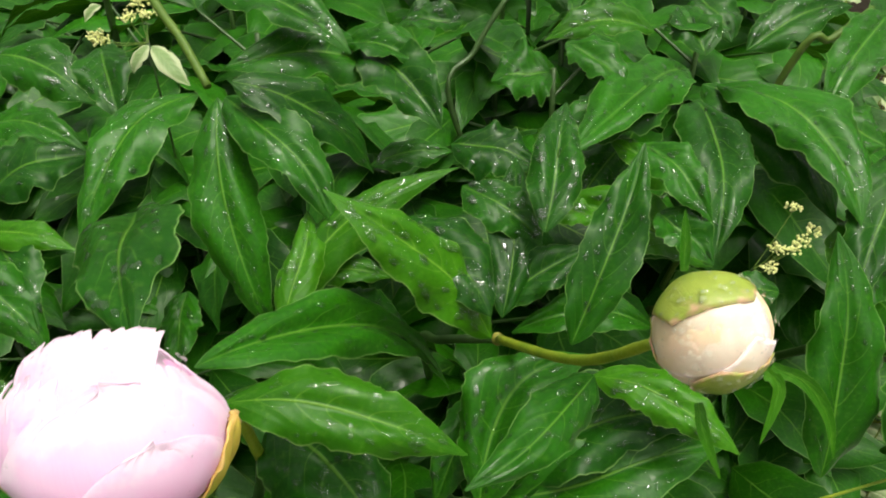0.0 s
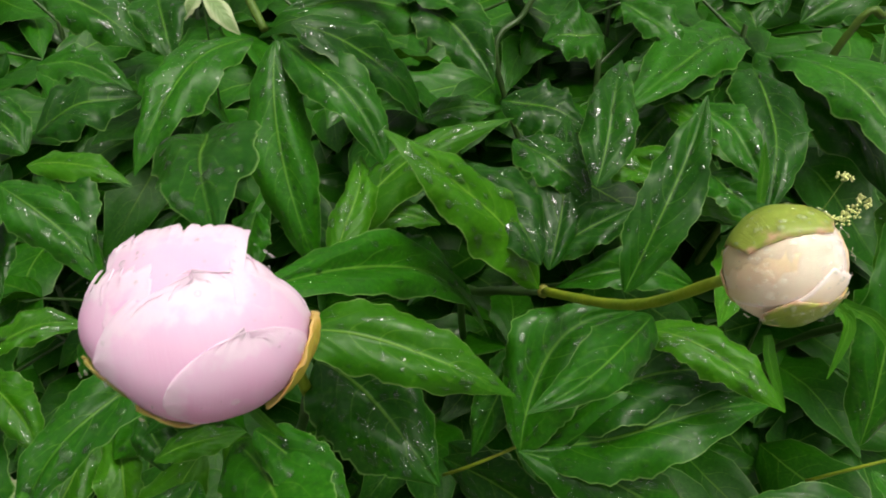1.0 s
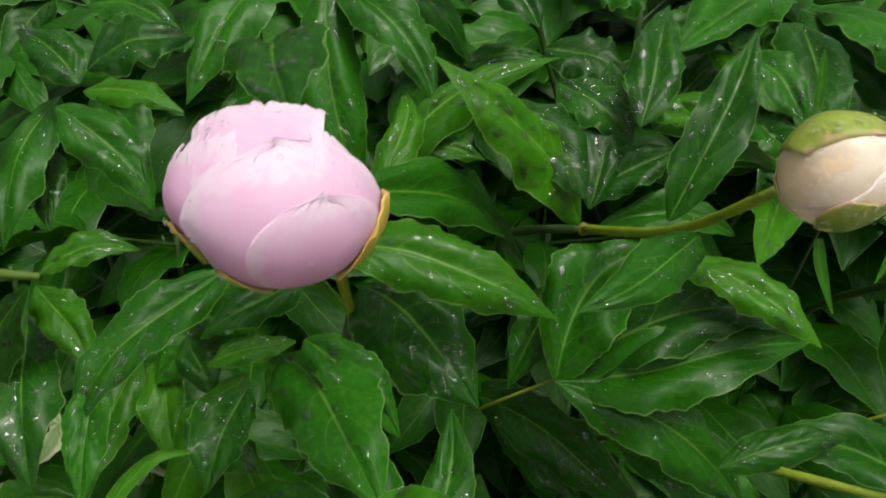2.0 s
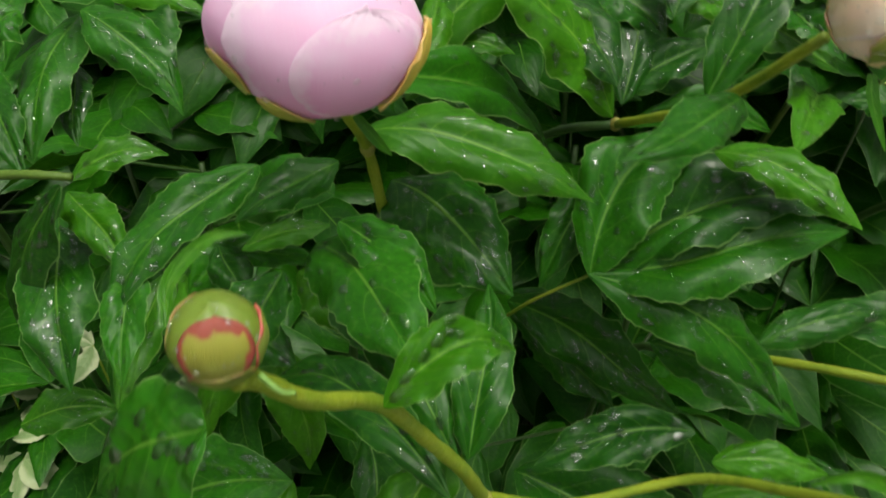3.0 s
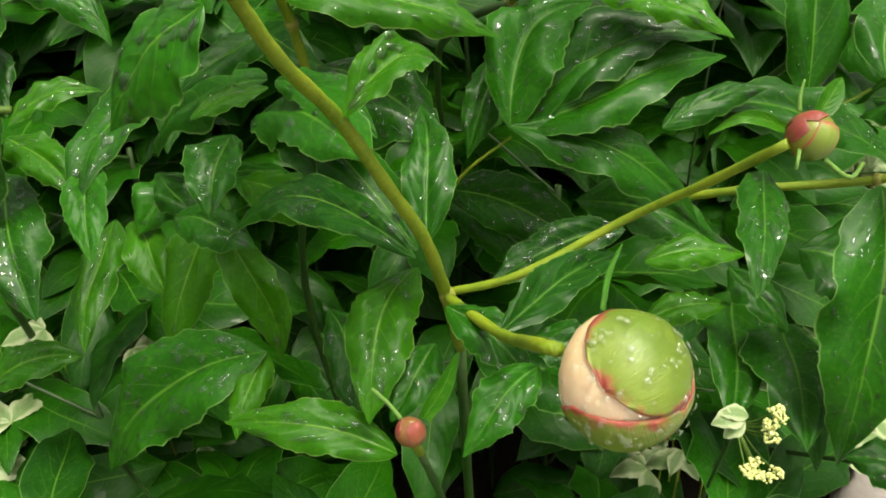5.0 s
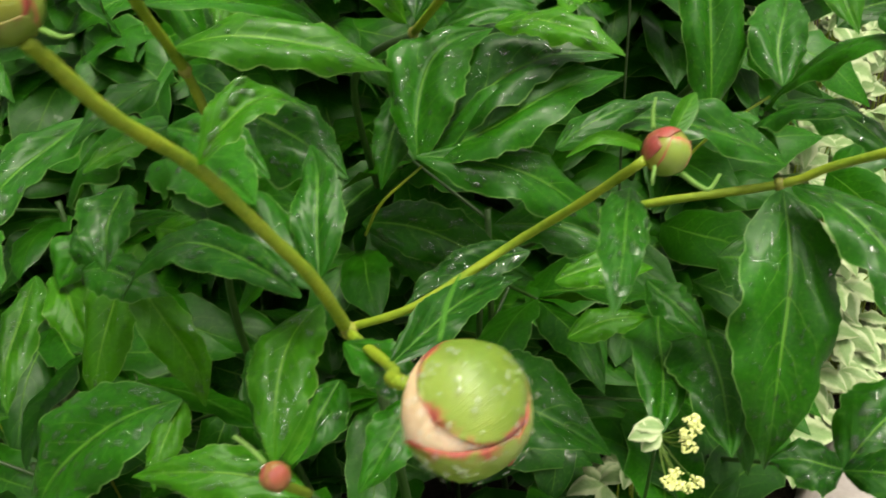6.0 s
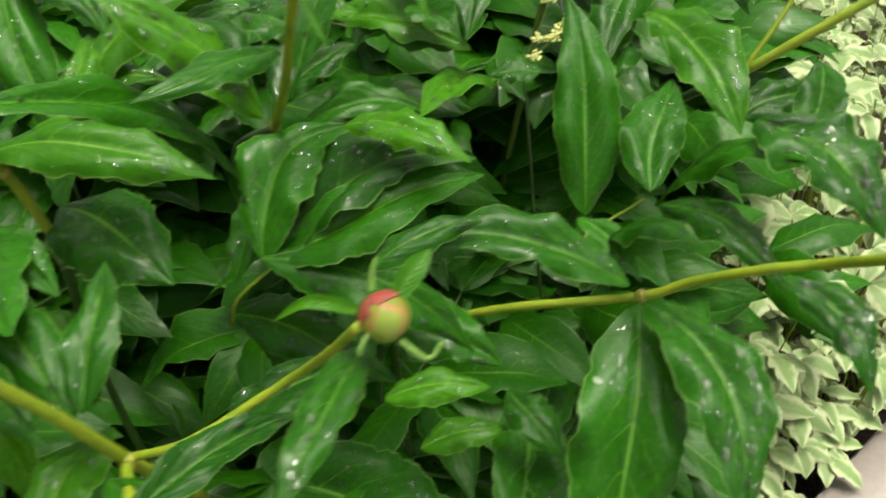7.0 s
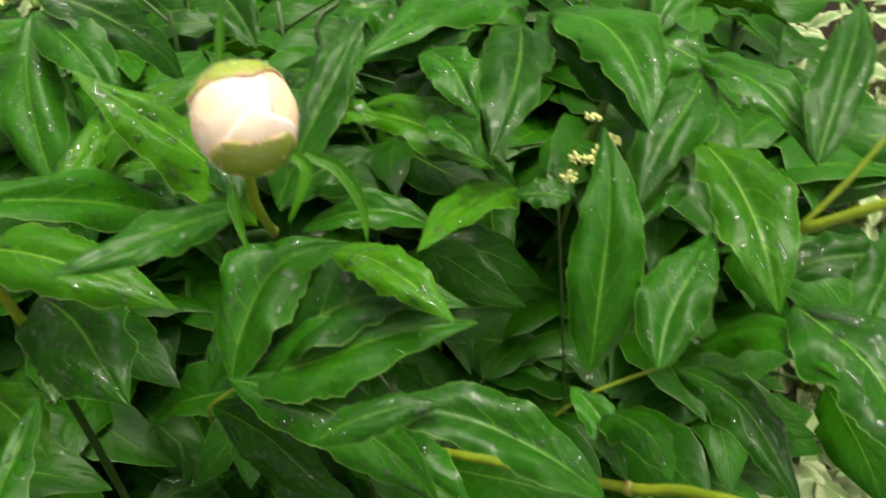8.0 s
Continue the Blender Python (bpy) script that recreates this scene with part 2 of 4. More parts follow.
def blade(base, tip, width, arch, bend, roll, seed, fold=0.72, curl=0.72, wave=0.17, nu=44, nv=12):
    """A peony leaflet from base to tip: lance-shaped, folded along its midrib, arched, with a wavy rim."""
    r = random.Random(seed)
    b, t = Vector(base), Vector(tip)
    axis = t - b
    length = axis.length
    axis.normalize()
    up = Vector((0, -0.45, 0.9))
    nor = (up - axis * up.dot(axis)).normalized()
    nor = Matrix.Rotation(radians(roll), 3, axis) @ nor
    side = axis.cross(nor)
    ph, ph2, k = r.uniform(0, 6.28), r.uniform(0, 6.28), r.uniform(2.0, 3.4)
    fold, curl = fold * r.uniform(0.75, 1.35), curl * r.uniform(0.75, 1.3)
    verts, faces, uvs = [], [], []
    rise, fall = r.uniform(0.72, 0.9), r.uniform(1.0, 1.2)
    peak = rise / (rise + fall)
    top = peak ** rise * (1 - peak) ** fall
    twist, skew = r.uniform(-0.35, 0.35), r.uniform(-0.1, 0.1)
    droop, snake = r.uniform(0.0, 0.5), r.uniform(-0.02, 0.02)
    for i in range(nu + 1):
        u = i / nu
        half = 0.5 * width * (max(u, 1e-4) ** rise * max(1 - u, 0.0) ** fall) / top + 0.0004
        hump = 4 * u * (1 - u)
        mid = b + axis * (length * u) + nor * (length * arch * hump * (1 + droop * (u - 0.4))) + side * (length * (bend * hump + snake * math.sin(6.28 * u)))
        ang = twist * (u - 0.3)
        sd, nr = side * math.cos(ang) + nor * math.sin(ang), nor * math.cos(ang) - side * math.sin(ang)
        for j in range(nv + 1):
            v = 2 * j / nv - 1
            av = abs(v)
            turn = 2.0 if v > 0 else 0.0
            rim = 1 + (0.05 * math.sin(13 * u + ph + turn) + 0.035 * math.sin(37 * u + ph2 + turn)) * av ** 3 + skew * v
            rim += 0.11 * noise.noise((u * 26 + ph * 7, v * 0.9, seed * 0.37)) * av ** 4
            z = fold * av - curl * av ** 2.2 + wave * av ** 3 * math.sin(6.28 * k * u + ph + turn) + 0.06 * math.sin(9 * u + 5 * v + ph2)
            z += 0.07 * av ** 4 * math.sin(31 * u + ph2 + turn)
            verts.append(mid + sd * (half * v * rim) + nr * (half * z))
            uvs.append((u, (v + 1) / 2))
    for i in range(nu):
        for j in range(nv):
            a = i * (nv + 1) + j
            faces.append((a, a + nv + 1, a + nv + 2, a + 1))
    return verts, faces, uvs


LEAVES = []


def droplets(name, grid, row, parent, count, biggest, r, inside=0.9):
    """Raindrops lying on a surface given as rows of places: flat domes of many sizes, joined."""
    verts, faces = [], []
    rows = len(grid) // row
    for _ in range(count):
        i, j = r.uniform(0.06, inside) * (rows - 1), r.uniform(0.08, 0.92) * (row - 1)
        i0, j0 = min(int(i), rows - 2), min(int(j), row - 2)
        fi, fj = i - i0, j - j0
        a, b, c, d = (grid[(i0 + x) * row + j0 + y] for x, y in ((0, 0), (1, 0), (0, 1), (1, 1)))
        place = (a * (1 - fi) + b * fi) * (1 - fj) + (c * (1 - fi) + d * fi) * fj
        ex, ey = (b - a), (c - a)
        nor = ex.cross(ey)
        if nor.length < 1e-10:
            continue
        nor.normalize()
        if nor.dot(Vector((0, -0.45, 0.9))) < 0:
            nor.negate()
        ex = ex.normalized()
        ey = nor.cross(ex)
        size = biggest * (0.16 + 0.84 * r.random() ** 3.2)
        tall, longer = size * r.uniform(0.2, 0.34), r.uniform(1.0, 1.9)
        k, turn = len(verts), r.uniform(0, 3.1)
        rings = ((1.0, -0.05), (0.93, 0.4), (0.62, 0.82))
        sides = 9
        for rad, up in rings:
            for q in range(sides):
                w = 6.2832 * q / sides + turn
                wob = 1 + 0.17 * math.sin(2 * w + turn * 5) + 0.13 * math.sin(3 * w + turn * 9)
                verts.append(place + (ex * (math.cos(w) * longer) + ey * math.sin(w)) * (size * rad * wob) + nor * (tall * up))
        verts.append(place + nor * tall)
        for m in range(2):
            for q in range(sides):
                faces.append((k + m * sides + q, k + m * sides + (q + 1) % sides, k + (m + 1) * sides + (q + 1) % sides, k + (m + 1) * sides + q))
        for q in range(sides):
            faces.append((k + 2 * sides + q, k + 2 * sides + (q + 1) % sides, k + 3 * sides))
    ob = part(name, (verts, faces, None), WATER, parent, "clear raindrops")
    return tagged(ob, kind="stuff")


def leaf(parent, base, tip, width, arch=0.1, bend=0.0, roll=0.0, mat=None, **form):
    LEAVES.append((base, tip))
    verts, faces, uvs = blade(base, tip, width, arch, bend, roll, len(LEAVES), **form)
    verts = [local(parent, v) for v in verts]
    ob = part("leaf", (verts, faces, uvs), mat or LEAF, parent)
    r = random.Random(len(LEAVES) + 500)
    area = (Vector(tip) - Vector(base)).length * width
    droplets("rain", verts, 13, ob, int(area * r.uniform(22000, 46000)) + 8, r.uniform(0.0013, 0.0023), r)
    return ob


def plain_leaf(parent, base, tip, width, arch, bend, roll, seed, mat=None):
    verts, faces, uvs = blade(base, tip, width, arch, bend, roll, seed, nu=11, nv=4)
    return part("leaf", ([local(parent, v) for v in verts], faces, uvs), mat or LEAF, parent)


def tube(points, r0, r1, n=10, steps=6):
    """A round stem along a smooth line, from radius r0 to r1, slightly uneven."""
    p = [Vector(q) for q in points]
    p = [p[0] * 2 - p[1]] + p + [p[-1] * 2 - p[-2]]
    line = []
    for i in range(1, len(p) - 2):
        for s in range(steps):
            t = s / steps
            line.append(0.5 * (2 * p[i] + (p[i + 1] - p[i - 1]) * t + (2 * p[i - 1] - 5 * p[i] + 4 * p[i + 1] - p[i + 2]) * t * t + (3 * p[i] - p[i - 1] - 3 * p[i + 1] + p[i + 2]) * t ** 3))
    line.append(p[-2])
    verts, faces = [], []
    ref = Vector((0.3, 0.2, 0.9))
    for i, q in enumerate(line):
        d = (line[min(i + 1, len(line) - 1)] - line[max(i - 1, 0)]).normalized()
        a = d.cross(ref).normalized()
        c = d.cross(a)
        f = i / (len(line) - 1)
        r = (r0 + (r1 - r0) * f) * (1 + 0.06 * math.sin(i * 2.1))
        for j in range(n):
            w = 6.2832 * j / n
            verts.append(q + (a * math.cos(w) + c * math.sin(w)) * r)
    for i in range(len(line) - 1):
        for j in range(n):
            faces.append((i * n + j, i * n + (j + 1) % n, (i + 1) * n + (j + 1) % n, (i + 1) * n + j))
    verts += [line[0], line[-1]]
    for j in range(n):
        faces.append((len(verts) - 2, (j + 1) % n, j))
        e = (len(line) - 1) * n
        faces.append((len(verts) - 1, e + j, e + (j + 1) % n))
    return verts, faces, None


def stem(parent, points, r0, r1, name="stem", mat=None, label=""):
    v, f, _ = tube([local(parent, p) for p in points], r0, r1)
    return part(name, (v, f, None), mat or STEM, parent, label)


RIGHT, UP, FRONT = Vector((1, 0, 0)), Vector((0, 0.574, 0.819)), Vector((0, -0.819, 0.574))


def way(r, u, f):
    """A direction from shares of right, upward along the slope of the bush and outward from it."""
    return (RIGHT * r + UP * u + FRONT * f).normalized()


def facing(out, up):
    """Directions for a bud that is turned: shares of its right, its up and its front, given the way its front and its top point."""
    o, u = Vector(out).normalized(), Vector(up).normalized()
    rt = u.cross(o)
    return lambda a, b, c: (rt * a + u * b + o * c).normalized()


def cup(centre, radius, foot, top, a, squash=(1, 1, 1), lift=0.0, ruffle=0.0, thick=0.0006, seed=1, nu=18, nv=18, flare=0.0, jag=0.003, lip=0.0, dents=(), taper=0.5, sway=0.012, disc=False):
    """A petal or sepal hugging a globe: it grows from the direction foot over the arc to the direction top, a radians to either side."""
    r = random.Random(seed)
    f, t = Vector(foot).normalized(), Vector(top).normalized()
    nrm = f.cross(t).normalized()
    arc = f.angle(t)
    ph, ph2 = r.uniform(0, 6.28), r.uniform(0, 6.28)
    outer, uvs = [], []
    for i in range(nu + 1):
        u = i / nu
        prof = min(1.0, 0.35 + 1.5 * u) * (1 - taper * max(0.0, (u - 0.5) / 0.5) ** 3)
        if disc:
            prof = math.acos(min(1.0, math.cos(arc / 2) / math.cos(arc * (u - 0.5)))) / a + 0.02
        for j in range(nv + 1):
            v = 2 * j / nv - 1
            tear = jag * u ** 10 * (2.4 * noise.noise((v * 3 + ph, seed, 0.5)) + 2.0 * noise.noise((v * 12 + ph2, seed, 2.5)))
            d0 = Matrix.Rotation(arc * (u + tear), 3, nrm) @ f
            w = a * prof * v
            d = d0 * math.cos(w) + nrm * math.sin(w)
            e = max(abs(v) ** 7, u ** 9)
            rr = radius * (1 + lift * (0.4 + 0.6 * u) + ruffle * e * 2.6 * noise.noise((v * 5 + ph, u * 5, seed * 1.9)) + flare * u ** 3 + sway * (math.sin(3 * v + 4 * u + ph) + 0.8 * math.sin(7 * v - 3 * u + ph2)))
            rr *= 1 + lip * max(abs(v) ** 12, u ** 14) * (0.5 + 1.3 * noise.noise((v * 9 + ph, u * 12, seed * 3.7)))
            for way_in, deep, wide in dents:
                rr *= 1 - deep * math.exp(-(d.angle(way_in) / wide) ** 2)
            outer.append(Vector(centre) + Vector((d.x * squash[0], d.y * squash[1], d.z * squash[2])) * rr)
            uvs.append((u, (v + 1) / 2))
    n = len(outer)
    c = Vector(centre)
    verts = outer + [q - (q - c).normalized() * thick for q in outer]
    faces = []
    row = nv + 1
    for i in range(nu):
        for j in range(nv):
            q = (i * row + j, (i + 1) * row + j, (i + 1) * row + j + 1, i * row + j + 1)
            faces.append(q)
            faces.append(tuple(n + x for x in reversed(q)))
    border = [j for j in range(row)] + [i * row + nv for i in range(1, nu + 1)] + [nu * row + j for j in range(nv - 1, -1, -1)] + [i * row for i in range(nu - 1, 0, -1)]
    for i, x in enumerate(border):
        y = border[(i + 1) % len(border)]
        faces.append((x, y, n + y, n + x))
    return verts, faces, uvs + uvs


def petal(parent, name, mat, centre, radius, foot, top, a, label="", **more):
    v, f, uv = cup(local(parent, centre), radius, foot, top, a, **more)
    return part(name, (v, f, uv), mat, parent, label)


def globe_mesh(c, radius, squash, n=24):
    verts, faces, uvs = [], [], []
    for i in range(n // 2 + 1):
        th = math.pi * i / (n // 2)
        for j in range(n):
            w = 6.2832 * j / n
            k = 1 + 0.02 * math.sin(3 * w + 2 * th)
            verts.append(Vector(c) + Vector((math.sin(th) * math.cos(w) * squash[0], math.sin(th) * math.sin(w) * squash[1], math.cos(th) * squash[2])) * radius * k)
            uvs.append((0.2 + 0.5 * i / (n // 2), 0.5))
    for i in range(n // 2):
        for j in range(n):
            faces.append((i * n + j, (i + 1) * n + j, (i + 1) * n + (j + 1) % n, i * n + (j + 1) % n))
    return verts, faces, uvs


def dew(parent, centre, radius, squash, count, biggest, seed):
    """Raindrops on a bud: domes standing off its globe."""
    r = random.Random(seed)
    c = local(parent, centre)
    verts, faces = [], []
    for _ in range(count):
        d = way(r.uniform(-0.9, 0.9), r.uniform(-0.9, 0.9), r.uniform(0.15, 1.0))
        place = c + Vector((d.x * squash[0], d.y * squash[1], d.z * squash[2])) * radius
        ex = d.cross(Vector((0.2, 0.3, 0.9))).normalized()
        ey = d.cross(ex)
        size = biggest * (0.25 + 0.75 * r.random() ** 2.5)
        k = len(verts)
        for rad, up in ((1.0, -0.1), (0.93, 0.4), (0.62, 0.82)):
            for q in range(10):
                w = 0.62832 * q
                verts.append(place + (ex * math.cos(w) + ey * math.sin(w)) * (size * rad * (1 + 0.12 * math.sin(2 * w + k))) + d * (size * 0.36 * up))
        verts.append(place + d * size * 0.36)
        for m in range(2):
            for q in range(10):
                faces.append((k + m * 10 + q, k + m * 10 + (q + 1) % 10, k + m * 10 + 10 + (q + 1) % 10, k + m * 10 + 10 + q))
        for q in range(10):
            faces.append((k + 20 + q, k + 20 + (q + 1) % 10, k + 30))
    return tagged(part("rain", (verts, faces, None), BEAD, parent, "clear raindrops"), kind="stuff")

# ---- ground ----
def sheet(name, x0, x1, y0, y1, nx, ny, height, mat, label, category):
    verts = [(x0 + (x1 - x0) * i / nx, y0 + (y1 - y0) * j / ny, 0) for j in range(ny + 1) for i in range(nx + 1)]
    verts = [(x, y, height(x, y)) for x, y, _ in verts]
    faces = [(j * (nx + 1) + i, j * (nx + 1) + i + 1, (j + 1) * (nx + 1) + i + 1, (j + 1) * (nx + 1) + i) for j in range(ny) for i in range(nx)]
    ob = part(name, (verts, faces, None), mat, None)
    return tagged(ob, label, category, kind="structure")


def soil_height(x, y):
    near = math.exp(-((x / 3) ** 2 + (y / 3) ** 2))
    return 0.03 * near * noise.noise((x * 6, y * 6, 0.3)) - 0.01


sheet("ground", -60, 60, -60, 60, 120, 120, soil_height, SOIL, "dark wet garden soil under the plants", "soil")


def bed_edge(x):
    """Where the planted bed ends and the path begins."""
    if x > 0.42:
        return 0.456 + 0.68 * (x - 0.42)
    return max(0.456 - 2.0 * (0.42 - x), -0.45)


def path_slab():
    xs = [-6 + 0.12 * i for i in range(101)]
    verts, faces = [], []
    for x in xs:
        e = bed_edge(x)
        for k in range(14):
            y = e - 0.02 - (k / 13) ** 2 * 4.0 if k else e - 0.01
            verts.append((x, y, 0.05 + 0.004 * noise.noise((x * 9, y * 9, 1.7)) if k else -0.03))
    for i in range(len(xs) - 1):
        for k in range(13):
            faces.append((i * 14 + k, i * 14 + k + 1, (i + 1) * 14 + k + 1, (i + 1) * 14 + k))
    return tagged(part("pavement", (verts, faces, None), PATH_STONE, None), "pale pinkish grey wet path beside the bed", "path", kind="structure")


path_slab()

# ---- the peony bush: the shoots that carry the near leaves ----
BUSH = "peony shoots of the bush"

def peony_shoot(at, label):
    return thing("peony_shoot", at, label, "peony", BUSH)


shoot_back = peony_shoot((-0.3, 0.75, 0.0), "leafy peony shoot with long drooping wet leaflets")
shoot_mid = peony_shoot((0.02, 0.55, 0.0), "peony shoot with a blush bud opening on a curved stem")
shoot_pink = peony_shoot((-0.07, 0.33, 0.0), "peony shoot with a half-open pale pink flower")
shoot_front = peony_shoot((-0.02, 0.2, 0.0), "forked peony shoot with four green and red buds")
shoot_right = peony_shoot((0.05, 0.42, 0.0), "peony shoot with long leaflets hanging from a yellow-green stalk")
shoot_edge = peony_shoot((0.2, 0.56, 0.0), "peony shoot beside the path, with pale wet leaflets")
shoot_left = peony_shoot((-0.33, 0.38, 0.0), "peony shoot with small narrow drooping leaflets")
shoot_rear = peony_shoot((0.17, 0.62, 0.0), "dark leafy peony shoot behind the buds")

# stems: older and darker below, with the bush's inner shade in that colour; yellow-green above
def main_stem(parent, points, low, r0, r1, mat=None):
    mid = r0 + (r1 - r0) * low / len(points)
    stem(parent, points[:low + 1], r0, mid, "lower_stem", SHADED_STEM, "dark lower stem")
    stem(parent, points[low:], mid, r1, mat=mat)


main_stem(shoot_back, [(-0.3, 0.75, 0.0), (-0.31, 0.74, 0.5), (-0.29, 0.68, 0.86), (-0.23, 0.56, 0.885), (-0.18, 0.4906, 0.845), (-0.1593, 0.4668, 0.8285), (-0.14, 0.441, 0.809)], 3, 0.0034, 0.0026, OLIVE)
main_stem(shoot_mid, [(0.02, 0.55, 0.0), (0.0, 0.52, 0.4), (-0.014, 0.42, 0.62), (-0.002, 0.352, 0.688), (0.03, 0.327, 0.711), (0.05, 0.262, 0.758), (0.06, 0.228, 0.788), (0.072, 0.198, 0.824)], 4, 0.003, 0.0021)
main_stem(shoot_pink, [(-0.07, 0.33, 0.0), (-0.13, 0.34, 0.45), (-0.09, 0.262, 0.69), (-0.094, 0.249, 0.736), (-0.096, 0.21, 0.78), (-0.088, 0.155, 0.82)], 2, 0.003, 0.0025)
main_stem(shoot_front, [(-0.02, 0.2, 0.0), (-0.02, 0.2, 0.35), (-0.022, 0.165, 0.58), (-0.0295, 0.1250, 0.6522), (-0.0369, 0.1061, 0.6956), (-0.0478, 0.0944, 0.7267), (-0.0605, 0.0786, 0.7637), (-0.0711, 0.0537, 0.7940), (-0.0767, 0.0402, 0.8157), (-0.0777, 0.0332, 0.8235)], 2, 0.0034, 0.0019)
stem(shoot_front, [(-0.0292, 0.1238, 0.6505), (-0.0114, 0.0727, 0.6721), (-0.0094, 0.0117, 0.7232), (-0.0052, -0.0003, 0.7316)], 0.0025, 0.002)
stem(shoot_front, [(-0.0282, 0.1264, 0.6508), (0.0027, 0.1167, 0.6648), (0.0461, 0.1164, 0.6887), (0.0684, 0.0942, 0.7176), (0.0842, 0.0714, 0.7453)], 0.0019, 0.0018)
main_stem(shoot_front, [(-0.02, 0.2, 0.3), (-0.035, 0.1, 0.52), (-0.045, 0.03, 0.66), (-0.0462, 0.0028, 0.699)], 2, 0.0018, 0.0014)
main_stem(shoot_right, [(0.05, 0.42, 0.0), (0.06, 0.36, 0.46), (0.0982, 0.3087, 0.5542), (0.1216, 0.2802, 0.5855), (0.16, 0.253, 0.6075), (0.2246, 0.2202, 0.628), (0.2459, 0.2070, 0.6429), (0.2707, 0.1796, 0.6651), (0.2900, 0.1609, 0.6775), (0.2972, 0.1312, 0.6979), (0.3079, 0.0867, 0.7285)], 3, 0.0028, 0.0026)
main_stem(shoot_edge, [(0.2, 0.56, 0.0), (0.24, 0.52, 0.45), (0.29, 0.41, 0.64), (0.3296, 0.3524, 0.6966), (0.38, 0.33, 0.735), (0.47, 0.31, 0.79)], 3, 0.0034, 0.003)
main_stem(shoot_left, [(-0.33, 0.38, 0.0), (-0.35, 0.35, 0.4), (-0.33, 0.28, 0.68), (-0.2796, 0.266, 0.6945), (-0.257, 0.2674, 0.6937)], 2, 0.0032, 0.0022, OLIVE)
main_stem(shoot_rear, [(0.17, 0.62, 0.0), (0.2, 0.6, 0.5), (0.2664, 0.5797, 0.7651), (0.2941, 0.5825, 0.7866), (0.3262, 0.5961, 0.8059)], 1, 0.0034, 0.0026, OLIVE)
stem(shoot_rear, [(0.1, 0.6, 0.5), (0.0075, 0.5873, 0.7232), (0.0253, 0.6065, 0.7681), (0.0514, 0.6223, 0.8081)], 0.0024, 0.0022, mat=SHADED_STEM)
stem(shoot_edge, [(0.3296, 0.3524, 0.6966), (0.36, 0.36, 0.735), (0.4, 0.38, 0.79)], 0.0018, 0.0016)

# leaflets
leaf(shoot_back, (-0.152, 0.456, 0.798), (-0.202, 0.362, 0.751), 0.038, 0.12, 0.08, 0)
leaf(shoot_back, (-0.127, 0.414, 0.814), (-0.095, 0.339, 0.703), 0.037, 0.08, 0.06, 0)
leaf(shoot_back, (-0.123, 0.415, 0.814), (-0.058, 0.351, 0.769), 0.033, 0.1, -0.05, 0)
leaf(shoot_back, (-0.115, 0.404, 0.828), (-0.042, 0.421, 0.761), 0.037, 0.12, -0.06, 0)
leaf(shoot_back, (-0.135, 0.467, 0.811), (-0.022, 0.502, 0.774), 0.046, 0.12, -0.1, 0)
leaf(shoot_back, (-0.146, 0.505, 0.842), (-0.056, 0.463, 0.821), 0.035, 0.1, -0.08, 0)
leaf(shoot_back, (-0.357, 0.596, 0.767), (-0.273, 0.574, 0.736), 0.050, 0.1, -0.08, 0)
leaf(shoot_back, (-0.237, 0.528, 0.800), (-0.209, 0.469, 0.771), 0.036, 0.08, 0, 0)
leaf(shoot_back, (0.013, 0.515, 0.823), (-0.030, 0.512, 0.821), 0.030, 0.08, 0, 0)
leaf(shoot_back, (-0.049, 0.471, 0.739), (0.008, 0.482, 0.744), 0.024, 0.08, -0.04, 0)
leaf(shoot_back, (-0.315, 0.464, 0.718), (-0.247, 0.495, 0.734), 0.049, 0.1, -0.06, 0)
leaf(shoot_back, (-0.348, 0.545, 0.733), (-0.264, 0.520, 0.720), 0.033, 0.12, -0.08, 0)
leaf(shoot_back, (-0.054, 0.503, 0.808), (-0.001, 0.445, 0.779), 0.043, 0.08, -0.05, 0)
leaf(shoot_back, (-0.064, 0.501, 0.814), (-0.009, 0.481, 0.804), 0.027, 0.08, -0.05, 0)
leaf(shoot_mid, (-0.085, 0.318, 0.723), (0.009, 0.381, 0.788), 0.028, 0.1, -0.12, 0, YOUNG_LEAF)
leaf(shoot_mid, (-0.074, 0.338, 0.742), (-0.028, 0.340, 0.743), 0.019, 0.1, -0.08, 0, YOUNG_LEAF)
leaf(shoot_mid, (0.026, 0.315, 0.722), (-0.056, 0.318, 0.811), 0.036, 0.08, 0.04, 0, YOUNG_LEAF)
leaf(shoot_mid, (0.033, 0.337, 0.718), (0.046, 0.437, 0.764), 0.029, 0.08, 0.02, 0)
leaf(shoot_mid, (0.034, 0.348, 0.716), (0.083, 0.369, 0.742), 0.027, 0.1, -0.04, 0)
leaf(shoot_mid, (0.057, 0.263, 0.764), (0.094, 0.329, 0.830), 0.027, 0.06, 0.02, 0)
leaf(shoot_mid, (0.088, 0.374, 0.760), (0.051, 0.375, 0.761), 0.018, 0.08, 0.05, 0, YOUNG_LEAF)
leaf(shoot_mid, (0.122, 0.379, 0.760), (0.148, 0.349, 0.745), 0.028, 0.08, 0, 0)
leaf(shoot_mid, (0.074, 0.286, 0.723), (0.139, 0.248, 0.709), 0.025, 0.1, -0.06, 0, YOUNG_LEAF)
leaf(shoot_mid, (0.122, 0.350, 0.699), (0.040, 0.347, 0.698), 0.025, 0.1, 0.1, 0)
leaf(shoot_mid, (-0.019, 0.355, 0.772), (0.024, 0.304, 0.746), 0.039, 0.08, -0.06, 0)
